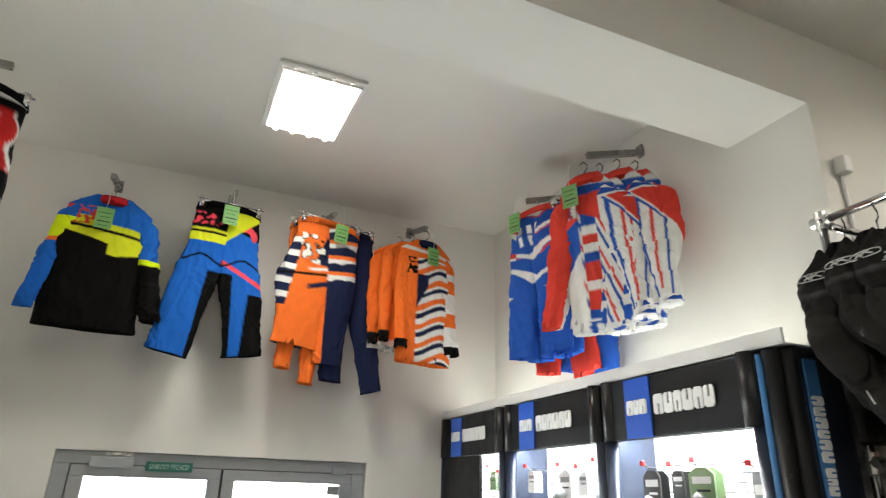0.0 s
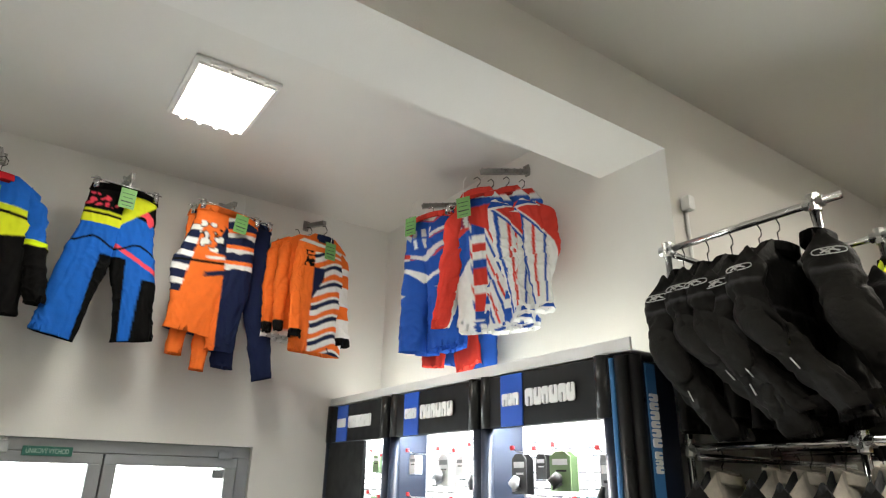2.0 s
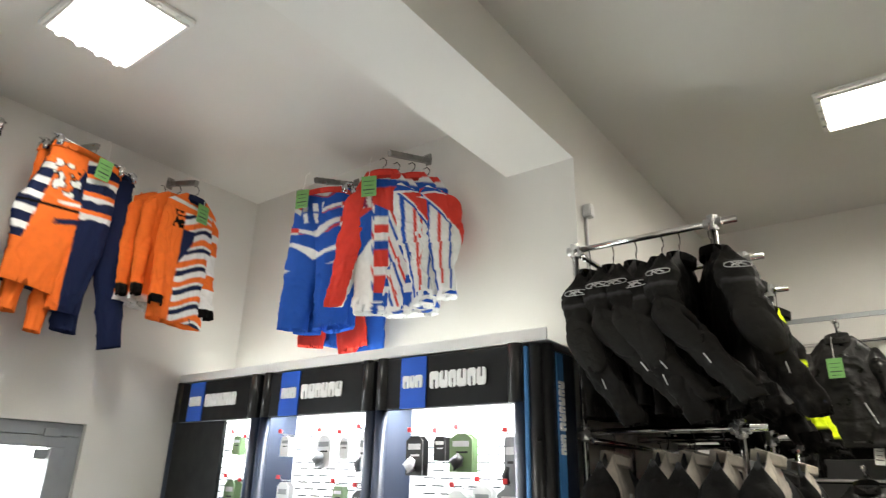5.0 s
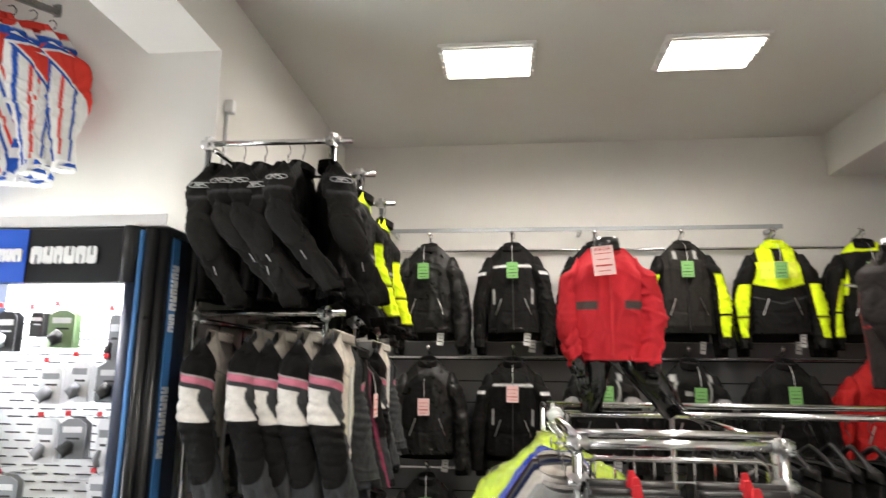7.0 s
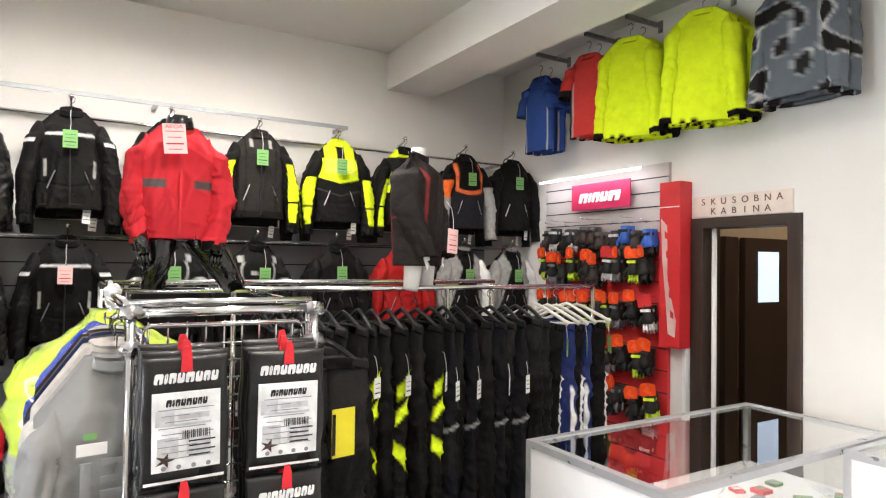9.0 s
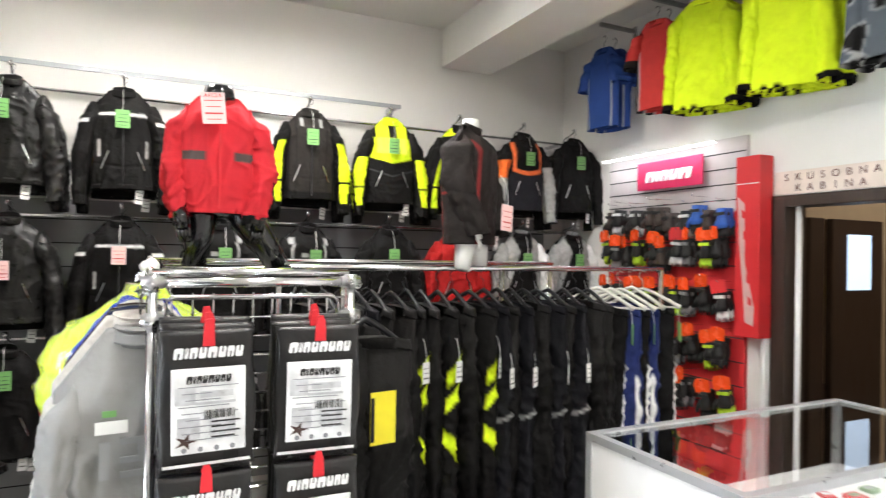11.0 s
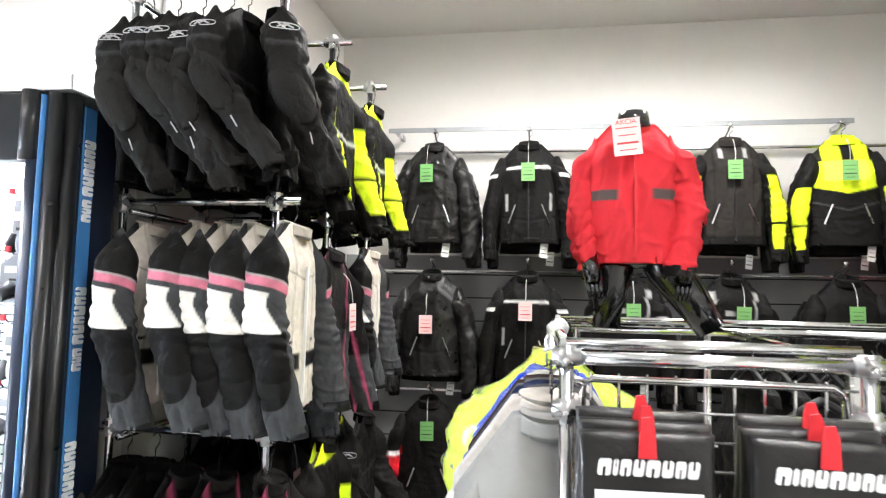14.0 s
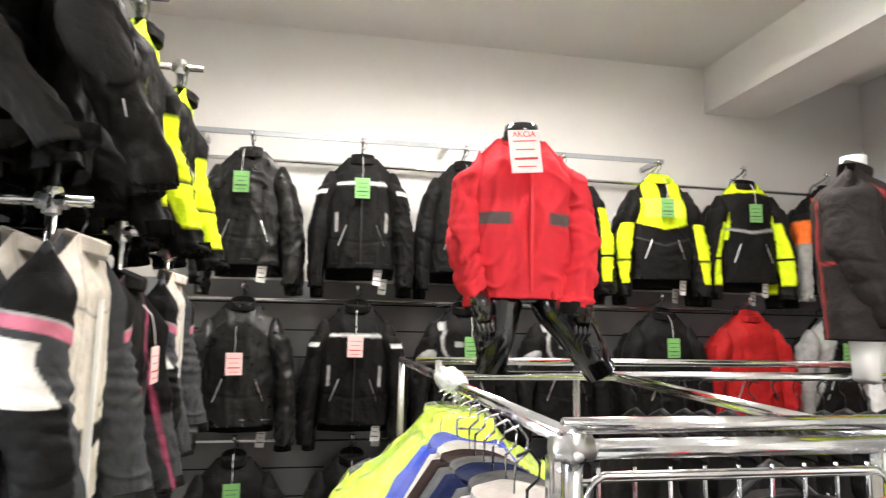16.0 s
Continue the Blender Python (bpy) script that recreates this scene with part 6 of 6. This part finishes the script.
# shirts and jackets above the glove display
polo_b = style("polo_b", lambda: garment("polo_shirt", "blue short-sleeved shirt with pale piping on a wall arm", "shirt", "shirts on the back wall", p_polo((0.03, 0.07, 0.26), (0.5, 0.5, 0.5)), CLOTH, w=0.30, h=0.60, d=0.10, sleeve=0.22, r0=0.075, r1=0.075, out=0.07, fwd=0.0, collar=0.03, fold=0.014, hang=0.0, seed=101))
polo_r = style("polo_r", lambda: garment("polo_shirt", "red and black short-sleeved shirt on a wall arm", "shirt", "shirts on the back wall", p_polo((0.60, 0.05, 0.045), (0.6, 0.6, 0.6)), CLOTH, w=0.31, h=0.60, d=0.10, sleeve=0.22, r0=0.075, r1=0.08, out=0.07, fwd=0.0, collar=0.03, fold=0.016, hang=0.0, seed=102))
hiv = style("hiv", lambda: garment("hi_vis_jacket", "fluorescent yellow rain jacket with black cuffs on a wall arm", "jacket", "shirts on the back wall", p_hivis_top, CLOTH, w=0.38, h=0.68, d=0.12, sleeve=0.60, r0=0.085, r1=0.06, out=0.05, fwd=0.02, collar=0.04, fold=0.02, crease=0.003, hang=0.0, seed=103, wr=0.006, res=1.4))
gpr = style("gpr", lambda: garment("printed_jacket", "dark grey printed jacket on a wall arm", "jacket", "shirts on the back wall", p_grey_print, CLOTH, w=0.40, h=0.64, d=0.14, sleeve=0.58, collar=0.04, fold=0.016, hang=0.0, seed=104))
for hx in (3.03, 2.49, 2.10, 1.54, 0.98):
    wall_arm(pose(hx, S, 3.385, 0, 0, 180), 0.34)
for k in range(2):
    polo_b(pose(3.03, S + 0.30 - 0.1 * k, 3.305, 0, 0, 184 + 6 * k))
    polo_r(pose(2.49, S + 0.30 - 0.1 * k, 3.34, 0, 0, 192 + 6 * k))
    hiv(pose(2.10, S + 0.30 - 0.12 * k, 3.345, 0, 0, 200))
    hiv(pose(1.54, S + 0.30 - 0.12 * k, 3.345, 0, 0, 202))
    gpr(pose(0.98, S + 0.28 - 0.12 * k, 3.34, 0, 0, 180))


# ---- fitting room ----
def fitting_room():
    d = thing("door_2", pose(0, S, 0), "open fitting room doorway with dark brown wooden frame", "door", kind="structure")
    part("door_frame", Shape().box(KX1 - 0.06, -0.16, 0, KX1 + 0.03, 0.02, KZ).box(KX0 - 0.03, -0.16, 0, KX0 + 0.05, 0.02, KZ).box(KX0 - 0.03, -0.16, KZ - 0.05, KX1 + 0.03, 0.018, KZ + 0.015), BROWN, d, bevel=0.004)
    cp = thing("curtain_pole", pose(1.705, S - 0.05, 0), "slim white upright pole in the fitting room doorway", "pole")
    part("pole", Shape().tube([(0, 0, 0), (0, 0, KZ - 0.05)], 0.017, 10), WHITE, cp, smooth=True)
    sg = thing("room_sign", pose(1.49, S + 0.002, 2.095), "cream fitting room sign with dark red capital letters", "sign")
    part("board", Shape().box(-0.33, 0, -0.065, 0.33, 0.008, 0.07), mat("cream_sign", (0.72, 0.62, 0.55), 0.5), sg, bevel=0.002)
    SIGNINK = mat("sign_letters", (0.16, 0.07, 0.06), 0.5)
    for word, z in (("SKUSOBNA", 0.03), ("KABINA", -0.032)):
        for q, ch in enumerate(word):
            lettering("letter", ch, 0.058, SIGNINK, sg, pose(0.072 * ((len(word) - 1) / 2 - q), 0.0105, z, 90, 0, 180), 0.0015)
    dr = thing("door_3", pose(2.245, 0, 0), "closed dark brown corridor door with frosted window", "door", kind="structure")
    part("door_leaf", Shape().box(-0.05, -5.34, 0, 0, -4.74, 1.95), BROWN, dr, bevel=0.004)
    # The pane emits by itself in place of light coming through the glass.
    part("window_pane", Shape().box(-0.055, -5.19, 1.43, -0.049, -4.91, 1.84), FROST, dr, "frosted glass pane, glowing in place of light behind it")
    part("door_frame", Shape().box(-0.07, -4.62, 0, 0, -4.46, 1.95), BROWN, dr, bevel=0.004)
    tagged(part("baseboard", Shape().box(2.23, -4.74, 0, 2.25, S - 0.16, 0.75), BROWN), "dark brown lower wall panel in the corridor", "baseboard", "", "structure")


fitting_room()
# added warm fill light to brighten the corridor, no visible fixture
area("corridor_lamp", pose(1.2, -5.2, 2.9), 0.4, 0.4, 12, (1, 0.85, 0.65))


# ---- glass counter ----
FRAMEGREY = mat("pale_grey_profile", (0.5, 0.51, 0.53), 0.35, 0.5, var=0.05)
def counter(m, w, l, label):
    t = thing("glass_counter", m, label, "counter", "glass counters")
    h = 0.95
    part("base", Shape().box(0, 0, 0.0, w, l, 0.62), WHITE, t, bevel=0.004)
    fr = Shape()
    for x in (0, w - 0.03):
        for y in (0, l - 0.03):
            fr.box(x, y, 0.62, x + 0.03, y + 0.03, h - 0.03)
    fr.box(0, 0, h - 0.03, 0.035, l, h).box(w - 0.035, 0, h - 0.03, w, l, h).box(0.035, 0, h - 0.03, w - 0.035, 0.035, h).box(0.035, l - 0.035, h - 0.03, w - 0.035, l, h)
    part("frame", fr, FRAMEGREY, t, "pale grey frame profiles")
    part("end_board", Shape().box(0.03, l - 0.02, 0.62, w - 0.03, l - 0.006, h - 0.03), WHITE, t, "white end board")
    tp = part("glass_top", Shape().box(0.03, 0.03, h - 0.012, w - 0.03, l - 0.03, h - 0.004), CLEAR, t, "clear glass top")
    tp.visible_shadow = False
    sd = part("glass_side", Shape().box(0.004, 0.03, 0.62, 0.010, l - 0.03, h - 0.03), CLEAR, t, "clear glass side")
    sd.visible_shadow = False
    return t


counter(pose(0.58, -3.43, 0), 0.745, 1.58, "white shop counter with glass top and display box")
counter(pose(-0.9, -3.60, 0), 1.46, 0.66, "white shop counter with glass top along the back wall")
rr = random.Random(11)
BOXM = [PACK_COL[k] for k in (0, 1, 5, 7, 3)]
for k in range(26):
    x, y = 0.66 + rr.random() * 0.55, -3.33 + rr.random() * 1.25
    s = Shape()
    a, b, c = rr.uniform(0.02, 0.05), rr.uniform(0.02, 0.06), rr.uniform(0.012, 0.03)
    s.box(-a, -b, 0, a, b, c)
    bx = thing("small_box", pose(x, y, 0.622, 0, 0, rr.uniform(0, 90)), "small boxed accessory inside the glass counter", "box", "boxes in the counter")
    part("carton", s, rr.choice(BOXM), bx, bevel=0.002)
    part("carton_print", Shape().box(-a * 0.7, -b * 0.6, c, a * 0.7, b * 0.2, c + 0.0008), rr.choice(BOXM), bx)
